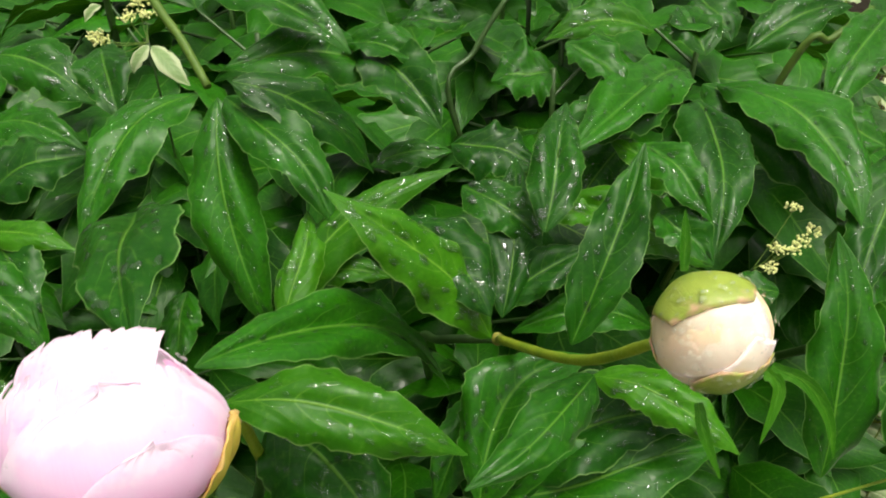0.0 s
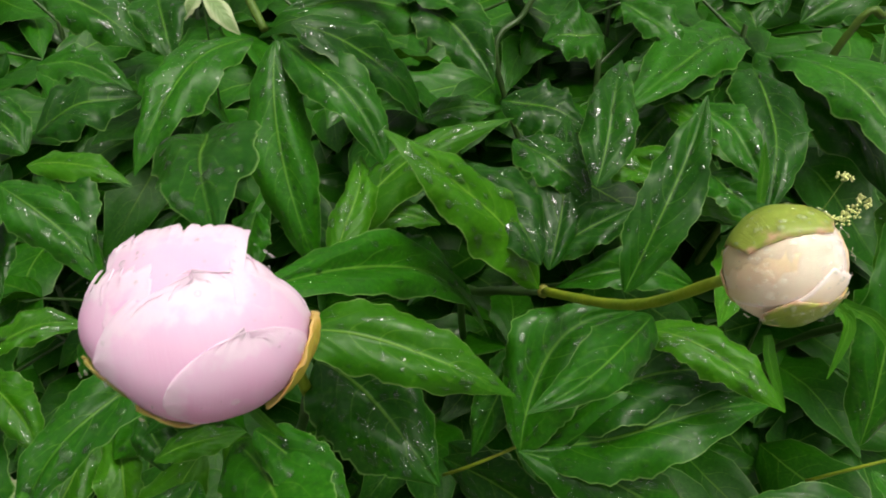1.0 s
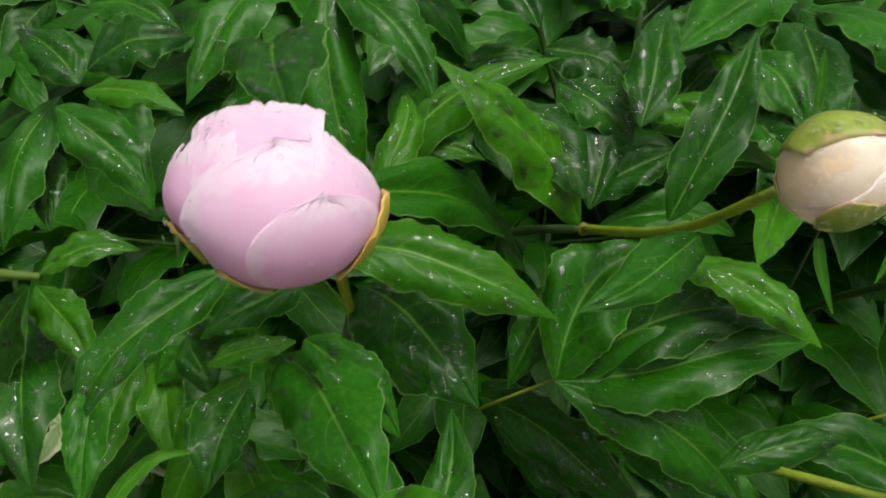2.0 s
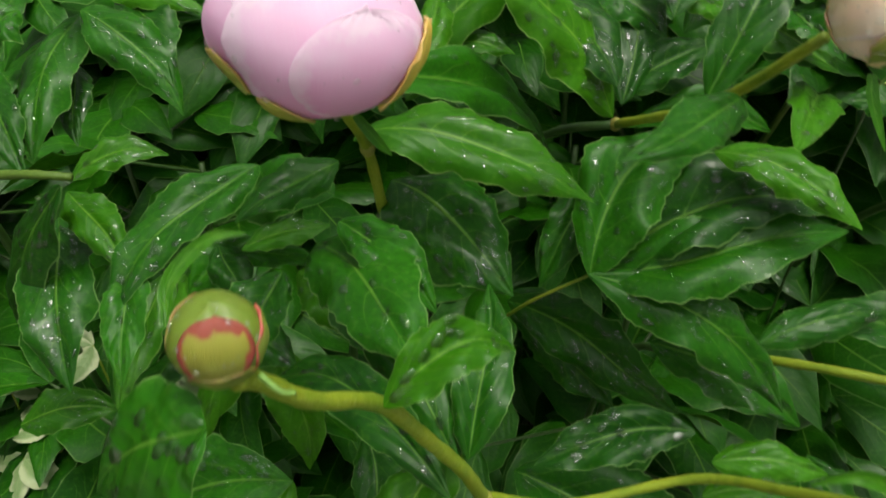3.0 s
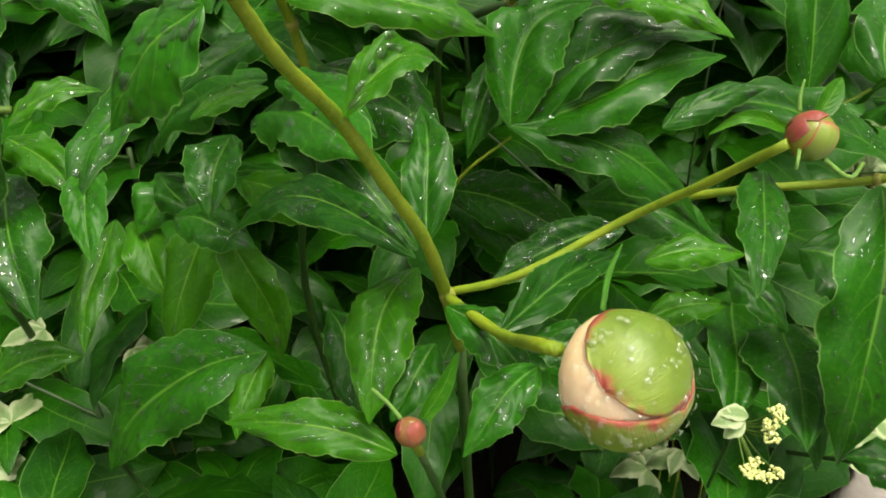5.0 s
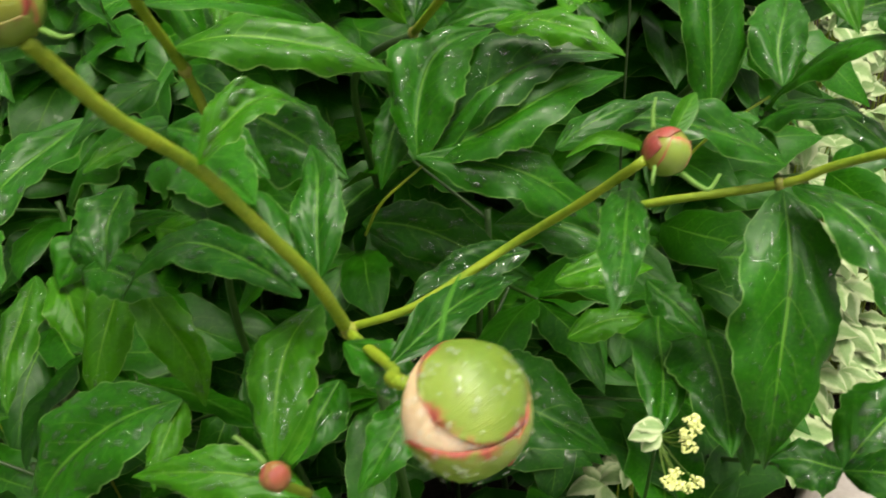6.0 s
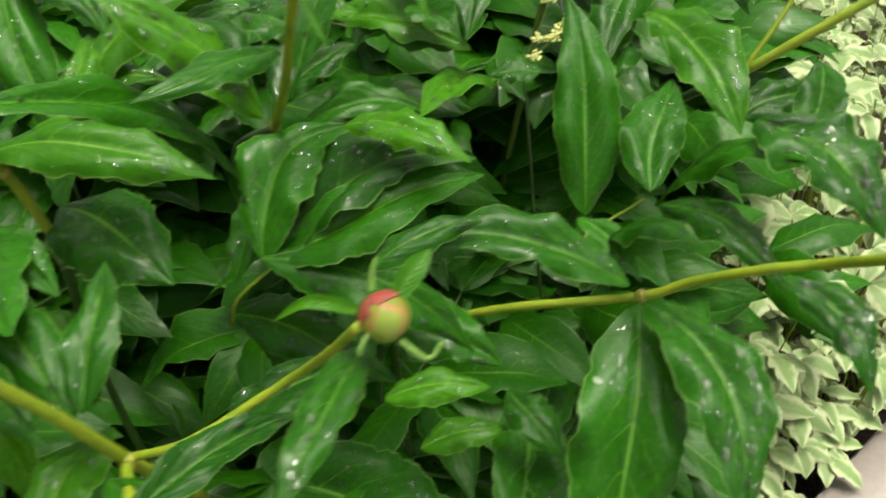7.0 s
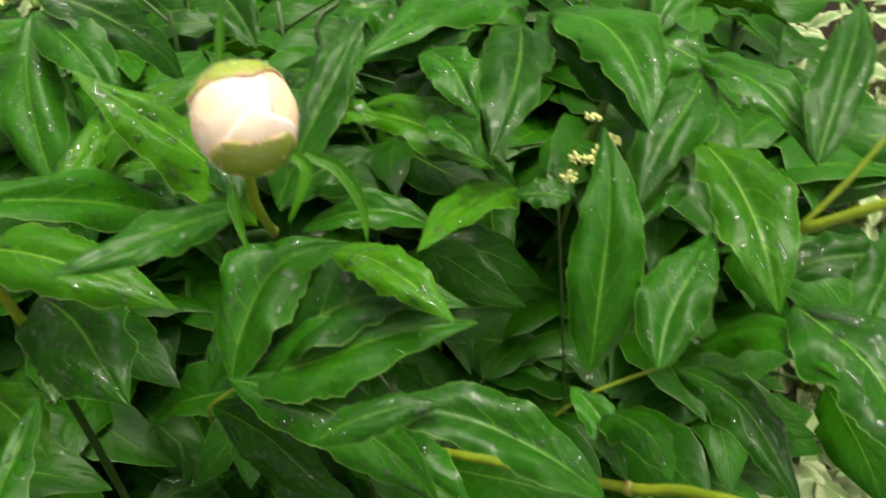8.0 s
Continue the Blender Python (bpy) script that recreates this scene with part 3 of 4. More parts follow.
leaf(shoot_mid, (-0.064, 0.333, 0.722), (-0.020, 0.330, 0.720), 0.033, 0.08, 0, 0)
leaf(shoot_mid, (0.012, 0.409, 0.760), (0.057, 0.371, 0.741), 0.033, 0.08, -0.05, 0)
leaf(shoot_mid, (-0.021, 0.302, 0.596), (0.083, 0.247, 0.567), 0.040, 0.08, -0.08, 40)
leaf(shoot_mid, (-0.018, 0.327, 0.581), (0.049, 0.264, 0.547), 0.044, 0.06, -0.04, 40)
leaf(shoot_mid, (0.020, 0.263, 0.658), (0.149, 0.277, 0.686), 0.042, 0.1, 0.04, 0)
leaf(shoot_mid, (0.025, 0.265, 0.655), (0.145, 0.276, 0.697), 0.047, 0.1, -0.14, 0)
leaf(shoot_mid, (0.019, 0.254, 0.661), (0.078, 0.313, 0.712), 0.048, 0.1, -0.2, 0)
leaf(shoot_mid, (0.018, 0.253, 0.665), (0.130, 0.229, 0.597), 0.039, 0.1, -0.08, 0)
leaf(shoot_mid, (0.024, 0.318, 0.680), (-0.005, 0.272, 0.636), 0.027, 0.08, 0.02, 0)
leaf(shoot_mid, (0.156, 0.369, 0.729), (0.062, 0.408, 0.749), 0.035, 0.08, 0.04, 0, YOUNG_LEAF)
leaf(shoot_mid, (0.177, 0.435, 0.677), (0.117, 0.296, 0.718), 0.031, 0.08, 0.02, 0, YOUNG_LEAF)
leaf(shoot_mid, (0.055, 0.354, 0.763), (0.073, 0.433, 0.803), 0.030, 0.06, 0, 0)
leaf(shoot_mid, (0.151, 0.378, 0.731), (0.068, 0.414, 0.749), 0.037, 0.08, 0.05, 0)
leaf(shoot_pink, (-0.117, 0.256, 0.838), (-0.083, 0.158, 0.859), 0.035, 0.08, 0, 0)
leaf(shoot_pink, (-0.081, 0.302, 0.737), (-0.074, 0.366, 0.769), 0.021, 0.08, 0.05, 0, YOUNG_LEAF)
leaf(shoot_pink, (-0.102, 0.238, 0.774), (0.004, 0.334, 0.665), 0.034, 0.1, -0.12, 0)
leaf(shoot_pink, (-0.094, 0.240, 0.751), (0.011, 0.234, 0.725), 0.034, 0.08, -0.05, 0, YOUNG_LEAF)
leaf(shoot_pink, (-0.100, 0.247, 0.741), (-0.057, 0.255, 0.745), 0.010, 0.05, -0.03, 0, YOUNG_LEAF)
leaf(shoot_pink, (-0.091, 0.222, 0.826), (-0.091, 0.196, 0.813), 0.013, 0.06, 0, 0)
leaf(shoot_pink, (-0.153, 0.264, 0.712), (-0.206, 0.182, 0.671), 0.032, 0.1, 0.07, 0)
leaf(shoot_pink, (-0.203, 0.212, 0.689), (-0.192, 0.157, 0.662), 0.021, 0.06, 0, 0)
leaf(shoot_pink, (-0.115, 0.221, 0.699), (-0.055, 0.131, 0.718), 0.043, 0.08, -0.04, 0)
leaf(shoot_pink, (-0.087, 0.274, 0.701), (-0.021, 0.222, 0.674), 0.055, 0.06, -0.06, 0)
leaf(shoot_pink, (-0.100, 0.208, 0.724), (-0.054, 0.174, 0.706), 0.023, 0.08, -0.05, 0)
leaf(shoot_pink, (-0.142, 0.198, 0.712), (-0.105, 0.211, 0.719), 0.013, 0.06, -0.04, 0, YOUNG_LEAF)
leaf(shoot_pink, (-0.124, 0.196, 0.703), (-0.132, 0.154, 0.682), 0.027, 0.08, 0.04, 0)
leaf(shoot_pink, (-0.104, 0.233, 0.738), (-0.145, 0.203, 0.723), 0.022, 0.08, 0, 0)
leaf(shoot_pink, (-0.173, 0.226, 0.641), (-0.127, 0.204, 0.630), 0.028, 0.08, -0.05, 0)
leaf(shoot_pink, (-0.112, 0.251, 0.706), (-0.216, 0.351, 0.613), 0.044, 0.08, 0, 0)
leaf(shoot_pink, (-0.143, 0.274, 0.633), (-0.090, 0.239, 0.615), 0.035, 0.08, -0.05, 0, YOUNG_LEAF)
leaf(shoot_pink, (-0.198, 0.314, 0.608), (-0.128, 0.276, 0.638), 0.017, 0.06, 0, 0)
leaf(shoot_front, (0.057, 0.217, 0.790), (0.007, 0.161, 0.794), 0.021, 0.06, -0.05, 0)
leaf(shoot_front, (-0.059, 0.076, 0.766), (-0.024, 0.098, 0.769), 0.017, 0.22, -0.12, 0, YOUNG_LEAF)
leaf(shoot_front, (-0.040, 0.119, 0.681), (-0.085, 0.194, 0.719), 0.026, 0.08, -0.04, 0)
leaf(shoot_front, (-0.036, 0.120, 0.684), (-0.033, 0.183, 0.716), 0.022, 0.08, 0.03, 0)
leaf(shoot_front, (-0.041, 0.095, 0.695), (-0.131, 0.155, 0.665), 0.022, 0.14, 0.16, 0)
leaf(shoot_front, (-0.041, 0.148, 0.650), (-0.067, 0.080, 0.621), 0.031, 0.08, 0.1, 0, YOUNG_LEAF)
leaf(shoot_front, (0.066, 0.176, 0.641), (-0.006, 0.163, 0.623), 0.026, 0, 0.08, 0)
leaf(shoot_front, (-0.012, 0.071, 0.674), (0.050, 0.120, 0.668), 0.019, 0.02, -0.06, 0)
leaf(shoot_front, (0.084, 0.084, 0.728), (0.058, 0.022, 0.723), 0.016, 0.06, 0, 0)
leaf(shoot_front, (-0.106, 0.197, 0.710), (-0.062, 0.150, 0.687), 0.028, 0.06, -0.06, 0)
leaf(shoot_front, (-0.081, 0.024, 0.821), (-0.111, 0.028, 0.791), 0.026, 0.06, 0.06, 0, fold=0.16, curl=0.3, wave=0.05)
leaf(shoot_front, (-0.149, 0.229, 0.631), (-0.126, 0.196, 0.554), 0.027, 0.08, -0.06, 0, YOUNG_LEAF)
leaf(shoot_front, (-0.124, 0.162, 0.593), (-0.227, 0.158, 0.516), 0.054, 0.1, 0.1, 0)
leaf(shoot_front, (-0.125, 0.165, 0.589), (-0.140, 0.125, 0.569), 0.019, 0.06, 0.04, 0, YOUNG_LEAF)
leaf(shoot_front, (-0.094, 0.201, 0.586), (-0.078, 0.140, 0.556), 0.027, 0.08, -0.05, 0)
leaf(shoot_front, (-0.057, 0.080, 0.600), (-0.133, 0.099, 0.610), 0.024, 0.08, 0.05, 0, YOUNG_LEAF)
leaf(shoot_front, (-0.036, 0.114, 0.632), (-0.058, 0.084, 0.617), 0.022, 0.06, 0, 0)
leaf(shoot_front, (0.003, 0.069, 0.657), (-0.030, 0.040, 0.643), 0.020, 0.08, 0.04, 0)
leaf(shoot_front, (-0.030, 0.106, 0.660), (0.002, 0.073, 0.643), 0.020, 0.06, -0.05, 0)
leaf(shoot_front, (0.003, 0.076, 0.667), (0.027, 0.064, 0.661), 0.020, 0.08, 0, 0)
leaf(shoot_front, (-0.008, 0.249, 0.494), (0.116, 0.184, 0.462), 0.067, 0.08, -0.05, 0)
leaf(shoot_right, (0.207, 0.187, 0.661), (0.097, 0.199, 0.691), 0.031, 0.05, 0.12, 0)
leaf(shoot_right, (0.079, 0.177, 0.618), (0.133, 0.176, 0.617), 0.019, 0.08, -0.06, 0, YOUNG_LEAF)
leaf(shoot_right, (0.174, 0.259, 0.520), (0.130, 0.148, 0.512), 0.043, 0.06, 0, 0)
leaf(shoot_right, (0.092, 0.201, 0.555), (0.146, 0.205, 0.557), 0.020, 0.08, -0.05, 0, YOUNG_LEAF)
leaf(shoot_right, (0.192, 0.226, 0.519), (0.162, 0.120, 0.521), 0.053, 0.06, 0, 0)
leaf(shoot_right, (0.207, 0.249, 0.560), (0.254, 0.218, 0.544), 0.064, 0.06, -0.05, 0)
leaf(shoot_right, (0.082, 0.183, 0.694), (0.138, 0.199, 0.702), 0.017, 0.08, -0.05, 0)
leaf(shoot_right, (0.185, 0.226, 0.522), (0.185, 0.138, 0.478), 0.041, 0.08, -0.03, 0)
leaf(shoot_right, (0.219, 0.207, 0.633), (0.184, 0.122, 0.503), 0.056, 0.16, 0.02, 0)
leaf(shoot_right, (0.218, 0.196, 0.642), (0.230, 0.090, 0.590), 0.040, 0.12, -0.14, 0)
leaf(shoot_right, (0.284, 0.185, 0.655), (0.302, 0.125, 0.625), 0.026, 0.1, -0.12, 0)
leaf(shoot_right, (0.260, 0.297, 0.639), (0.309, 0.219, 0.617), 0.030, 0.1, -0.1, 0)
leaf(shoot_right, (0.210, 0.287, 0.644), (0.217, 0.361, 0.759), 0.040, 0.06, 0.03, 0)
leaf(shoot_right, (0.213, 0.249, 0.649), (0.230, 0.168, 0.694), 0.024, 0.08, -0.05, 0)
leaf(shoot_right, (0.147, 0.219, 0.575), (0.170, 0.179, 0.555), 0.026, 0.06, 0, 0)
leaf(shoot_right, (0.064, 0.275, 0.596), (0.148, 0.238, 0.575), 0.040, 0.08, -0.06, 0)
leaf(shoot_right, (0.197, 0.254, 0.663), (0.222, 0.212, 0.643), 0.017, 0.06, -0.06, 0)
leaf(shoot_right, (0.220, 0.106, 0.512), (0.184, 0.119, 0.515), 0.030, 0.1, 0.03, 0)
leaf(shoot_right, (0.220, 0.106, 0.512), (0.285, 0.136, 0.538), 0.042, 0.1, -0.04, 0)
leaf(shoot_right, (0.220, 0.106, 0.512), (0.261, 0.081, 0.523), 0.026, 0.1, 0.03, 0)
stem(shoot_right, [(0.06, 0.36, 0.3), (0.140, 0.253, 0.386), (0.220, 0.106, 0.512)], 0.0018, 0.0013, "leaf_stalk", SHADED_STEM)
leaf(shoot_edge, (0.290, 0.453, 0.759), (0.238, 0.355, 0.710), 0.039, 0.08, 0, 0)
leaf(shoot_edge, (0.268, 0.327, 0.621), (0.314, 0.229, 0.694), 0.033, 0.1, -0.12, 0)
leaf(shoot_edge, (0.241, 0.261, 0.670), (0.280, 0.341, 0.703), 0.036, 0.06, -0.04, 0)
leaf(shoot_edge, (0.279, 0.401, 0.732), (0.308, 0.296, 0.680), 0.047, 0.08, -0.05, 0, YOUNG_LEAF)
leaf(shoot_edge, (0.285, 0.456, 0.765), (0.343, 0.377, 0.726), 0.034, 0.1, -0.06, 0)
leaf(shoot_edge, (0.276, 0.430, 0.724), (0.231, 0.364, 0.691), 0.033, 0.08, 0.03, 0, YOUNG_LEAF)
leaf(shoot_edge, (0.334, 0.360, 0.660), (0.402, 0.374, 0.667), 0.031, 0.08, -0.05, 0)
leaf(shoot_edge, (0.397, 0.374, 0.688), (0.352, 0.295, 0.649), 0.031, 0.06, 0, 0)
leaf(shoot_edge, (0.332, 0.350, 0.741), (0.382, 0.464, 0.797), 0.030, 0.06, 0, 0)
leaf(shoot_edge, (0.308, 0.280, 0.697), (0.346, 0.201, 0.658), 0.054, 0.1, -0.08, 0)
leaf(shoot_edge, (0.270, 0.405, 0.717), (0.238, 0.359, 0.694), 0.029, 0.06, 0, 0)
leaf(shoot_left, (-0.264, 0.372, 0.747), (-0.205, 0.363, 0.743), 0.020, 0.06, -0.04, 0)
leaf(shoot_left, (-0.259, 0.368, 0.750), (-0.213, 0.316, 0.724), 0.031, 0.08, -0.08, 0)
leaf(shoot_left, (-0.276, 0.292, 0.673), (-0.223, 0.311, 0.682), 0.020, 0.1, -0.12, 0, YOUNG_LEAF)
leaf(shoot_left, (-0.278, 0.289, 0.667), (-0.233, 0.248, 0.647), 0.026, 0.08, -0.06, 0, YOUNG_LEAF)
leaf(shoot_left, (-0.260, 0.260, 0.693), (-0.329, 0.275, 0.532), 0.039, 0.08, 0.04, 0)
leaf(shoot_left, (-0.269, 0.342, 0.754), (-0.208, 0.309, 0.710), 0.033, 0.08, -0.08, 0)
leaf(shoot_left, (-0.264, 0.365, 0.753), (-0.202, 0.357, 0.749), 0.020, 0.08, -0.06, 0, YOUNG_LEAF)
leaf(shoot_left, (-0.329, 0.445, 0.705), (-0.328, 0.337, 0.651), 0.038, 0.08, 0.05, 0)
leaf(shoot_left, (-0.336, 0.427, 0.673), (-0.315, 0.369, 0.644), 0.023, 0.06, 0, 0)
leaf(shoot_left, (-0.294, 0.414, 0.732), (-0.350, 0.450, 0.750), 0.032, 0.08, 0.06, 0)
leaf(shoot_left, (-0.201, 0.303, 0.624), (-0.176, 0.270, 0.607), 0.025, 0.08, 0, 0)
leaf(shoot_left, (-0.343, 0.398, 0.726), (-0.367, 0.374, 0.714), 0.042, 0.08, 0, 0)
leaf(shoot_left, (-0.364, 0.377, 0.693), (-0.315, 0.308, 0.658), 0.029, 0.08, 0, 0)
leaf(shoot_left, (-0.190, 0.333, 0.606), (-0.224, 0.295, 0.587), 0.040, 0.08, 0, 0)
leaf(shoot_left, (-0.158, 0.279, 0.621), (-0.196, 0.216, 0.540), 0.036, 0.08, 0.04, 0, YOUNG_LEAF)
leaf(shoot_left, (-0.234, 0.316, 0.584), (-0.205, 0.262, 0.557), 0.029, 0.08, -0.04, 0, YOUNG_LEAF)
leaf(shoot_left, (-0.244, 0.315, 0.587), (-0.254, 0.230, 0.544), 0.029, 0.06, 0.03, 0, YOUNG_LEAF)
leaf(shoot_left, (-0.322, 0.228, 0.525), (-0.261, 0.241, 0.532), 0.028, 0.1, -0.08, 0, YOUNG_LEAF)
leaf(shoot_left, (-0.296, 0.299, 0.639), (-0.259, 0.206, 0.592), 0.045, 0.08, 0, 0)
leaf(shoot_rear, (0.077, 0.532, 0.780), (0.034, 0.525, 0.777), 0.054, 0.08, 0, 0)
leaf(shoot_rear, (0.178, 0.549, 0.777), (0.072, 0.402, 0.784), 0.045, 0.08, 0, 0)
leaf(shoot_rear, (0.171, 0.492, 0.777), (0.154, 0.365, 0.739), 0.045, 0.08, -0.05, 0)
leaf(shoot_rear, (0.192, 0.519, 0.777), (0.247, 0.390, 0.744), 0.056, 0.12, -0.1, 0)
leaf(shoot_rear, (0.334, 0.585, 0.807), (0.257, 0.489, 0.759), 0.040, 0.08, 0.04, 0)
leaf(shoot_rear, (0.148, 0.539, 0.808), (0.070, 0.531, 0.804), 0.032, 0.1, 0.08, 0, YOUNG_LEAF)
leaf(shoot_rear, (0.080, 0.499, 0.815), (0.116, 0.465, 0.798), 0.031, 0.08, 0, 0)
leaf(shoot_rear, (0.127, 0.490, 0.752), (0.079, 0.428, 0.721), 0.042, 0.08, 0, 0)
leaf(shoot_rear, (0.114, 0.411, 0.787), (0.148, 0.364, 0.763), 0.028, 0.1, -0.05, 0)
leaf(shoot_rear, (0.006, 0.478, 0.752), (0.066, 0.458, 0.742), 0.043, 0.08, -0.05, 0)
leaf(shoot_rear, (0.241, 0.750, 0.769), (0.262, 0.696, 0.742), 0.052, 0.08, 0, 0)
leaf(shoot_rear, (0.236, 0.592, 0.774), (0.331, 0.635, 0.795), 0.041, 0.08, -0.05, 0)
leaf(shoot_rear, (0.225, 0.648, 0.748), (0.209, 0.701, 0.774), 0.047, 0.05, 0, 0)
leaf(shoot_rear, (0.185, 0.528, 0.774), (0.253, 0.425, 0.722), 0.053, 0.08, -0.08, 0)
leaf(shoot_rear, (0.173, 0.497, 0.773), (0.152, 0.397, 0.723), 0.043, 0.08, 0.03, 0)
leaf(shoot_rear, (0.157, 0.408, 0.748), (0.105, 0.452, 0.770), 0.031, 0.08, 0, 0, YOUNG_LEAF)
leaf(shoot_rear, (0.148, 0.483, 0.789), (0.067, 0.442, 0.769), 0.045, 0.08, 0, 0)
leaf(shoot_rear, (0.202, 0.374, 0.707), (0.166, 0.376, 0.708), 0.021, 0.06, 0, 0)
leaf(shoot_rear, (0.301, 0.481, 0.749), (0.239, 0.510, 0.764), 0.054, 0.06, 0, 0)

stem(shoot_mid, [(0.022, 0.272, 0.648), (-0.006, 0.273, 0.626), (-0.020, 0.293, 0.592)], 0.0008, 0.0011, "leaf_stalk", STEM, "pale green leaf stalk")
stem(shoot_edge, [(0.244, 0.278, 0.656), (0.209, 0.280, 0.634), (0.193, 0.291, 0.607)], 0.0008, 0.0011, "leaf_stalk", STEM, "pale green leaf stalk")


# ---- flower and buds ----
def pink_flower(parent, c, r):
    """A half-open bloom: overlapping cupped petals with ruffled rims, on a calyx of amber-green sepals."""
    g = facing((0.296, -0.722, 0.626), (-0.075, 0.635, 0.769))
    sq = (1.04, 0.94, 0.81)
    head = part("flower", globe_mesh(local(parent, c), r * 0.78, sq), PINK, parent, "half-open pale pink flower with raindrops")
    dents = ((g(0.75, 0.66, 0.1), 0.2, 0.45), (g(-0.85, 0.5, 0.2), 0.05, 0.4), (g(-0.75, -0.65, 0.1), 0.13, 0.5))
    low = g(0.1, -0.95, -0.35)
    # foot, top, half-width, lift, flare, taper at the end, ragged rim
    plan = [
        (low, g(0.25, 0.9, -0.5), 1.0, -0.03, 0.0, 0.4, 0.012), (low, g(0.8, 0.6, -0.4), 0.8, -0.02, 0.0, 0.4, 0.012), (low, g(0.1, 0.8, 0.4), 0.9, -0.04, 0.0, 0.4, 0.012),
        (g(-0.3, -0.85, 0.35), g(-0.86, 0.55, 0.1), 0.9, -0.01, 0.05, 0.05, 0.06),
        (g(-0.1, -0.6, 0.8), g(-0.16, 0.98, 0.1), 0.62, 0.004, 0.09, 0.05, 0.07),
        (g(0.35, -0.8, 0.4), g(0.6, 0.66, 0.4), 0.62, 0.012, 0.02, 0.2, 0.012),
    ]
    for i, (foot, top, a, lift, flare, taper, jag) in enumerate(plan):
        petal(head, "petal", PINK, c, r * 0.91, foot, top, a, squash=sq, lift=lift, ruffle=0.014, seed=i + 3, nu=36, nv=90, flare=flare, jag=jag, lip=0.014, thick=0.0004, dents=dents if i != 4 else dents[1:], taper=taper, sway=0.005)
    for i, (foot, top, a, lift) in enumerate(((g(0.25, -0.97, -0.2), g(-0.06, 0.55, 0.84), 1.0, 0.03), (g(0.3, -0.93, 0.1), g(0.34, 0.0, 0.94), 1.0, 0.044))):
        petal(head, "petal", PINK, c, r * 0.91, foot, top, a, "pink petal wrapped over the front", squash=sq, lift=lift, ruffle=0.012, seed=17 + i, nu=36, nv=90, jag=0.016, lip=0.016, thick=0.0004, dents=dents, sway=0.005, disc=True)
    petal(head, "sepal", SEPAL_AMBER, c, r * 0.955, g(0.55, -0.78, 0.0), g(0.93, 0.08, 0.3), 0.3, "amber and green sepal", squash=sq, lift=0.03, dents=dents, seed=31, lip=0.03, ruffle=0.02, jag=0.02)
    petal(head, "sepal", SEPAL_LIME, c, r * 0.95, g(-0.6, -0.76, -0.1), g(-0.93, -0.3, 0.1), 0.2, squash=sq, lift=0.015, dents=dents, seed=32)
    petal(head, "sepal", SEPAL_LIME, c, r * 0.95, g(0.0, -0.97, -0.05), g(-0.5, -0.84, 0.14), 0.2, squash=sq, lift=0.015, dents=dents, seed=33)
    dew(head, c, r * 0.97, sq, 40, 0.0011, 5)
    return head


def bud(parent, c, r, core, label, scales, squash=(1, 1, 1), wet=0, seed=1):
    """A bud: a globe of wrapped petals with scales (material, foot, top, half-width, lift) laid over it."""
    head = part("bud", globe_mesh(local(parent, c), r * 0.95, squash), core, parent, label)
    for i, (name, mat, foot, top, a, lift, *kind) in enumerate(scales):
        petal(head, name, mat, c, r * 0.96, foot, top, a, squash=squash, lift=lift, ruffle=0.008, taper=0.3, disc=bool(kind), seed=i + int(r * 1e4), thick=0.0006, nu=22, nv=22)
    if wet:
        dew(head, c, r * 1.04, squash, wet, max(r * 0.062, 0.0007), seed)
    return head


def bract(parent, points, width, mat=None, label=""):
    """A narrow bract: a thin strap along a smooth line, folded along its middle."""
    p = [Vector(q) for q in points]
    verts, faces, uvs = [], [], []
    n = 14
    for i in range(n + 1):
        f = i / n * (len(p) - 1)
        k = min(int(f), len(p) - 2)
        q = p[k].lerp(p[k + 1], f - k)
        if 0 < k or f > 0.5:
            prev, nxt = p[max(k - 1, 0)], p[min(k + 2, len(p) - 1)]
            t = f - k
            q = 0.5 * (2 * p[k] + (p[k + 1] - prev) * t + (2 * prev - 5 * p[k] + 4 * p[k + 1] - nxt) * t * t + (3 * p[k] - prev - 3 * p[k + 1] + nxt) * t ** 3)
        d = (p[k + 1] - p[k]).normalized()
        side = d.cross(FRONT).normalized()
        h = width * 0.5 * (0.45 + 0.55 * math.sin(math.pi * min(1, i / n * 0.9 + 0.1))) * (1 - (i / n) ** 4) + 0.0002
        for v in (-1, -0.5, 0, 0.5, 1):
            verts.append(local(parent, q + side * h * v + FRONT * (0.35 * h * abs(v))))
            uvs.append((i / n, (v + 1) / 2))
    for i in range(n):
        for j in range(4):
            a = i * 5 + j
            faces.append((a, a + 5, a + 6, a + 1))
    return part("bract", (verts, faces, uvs), mat or YOUNG_LEAF, parent, label)


def node(parent, at, r):
    return part("node", globe_mesh(local(parent, at), r, (1, 1, 1.2), 12), NODE, parent, "reddish swollen joint")


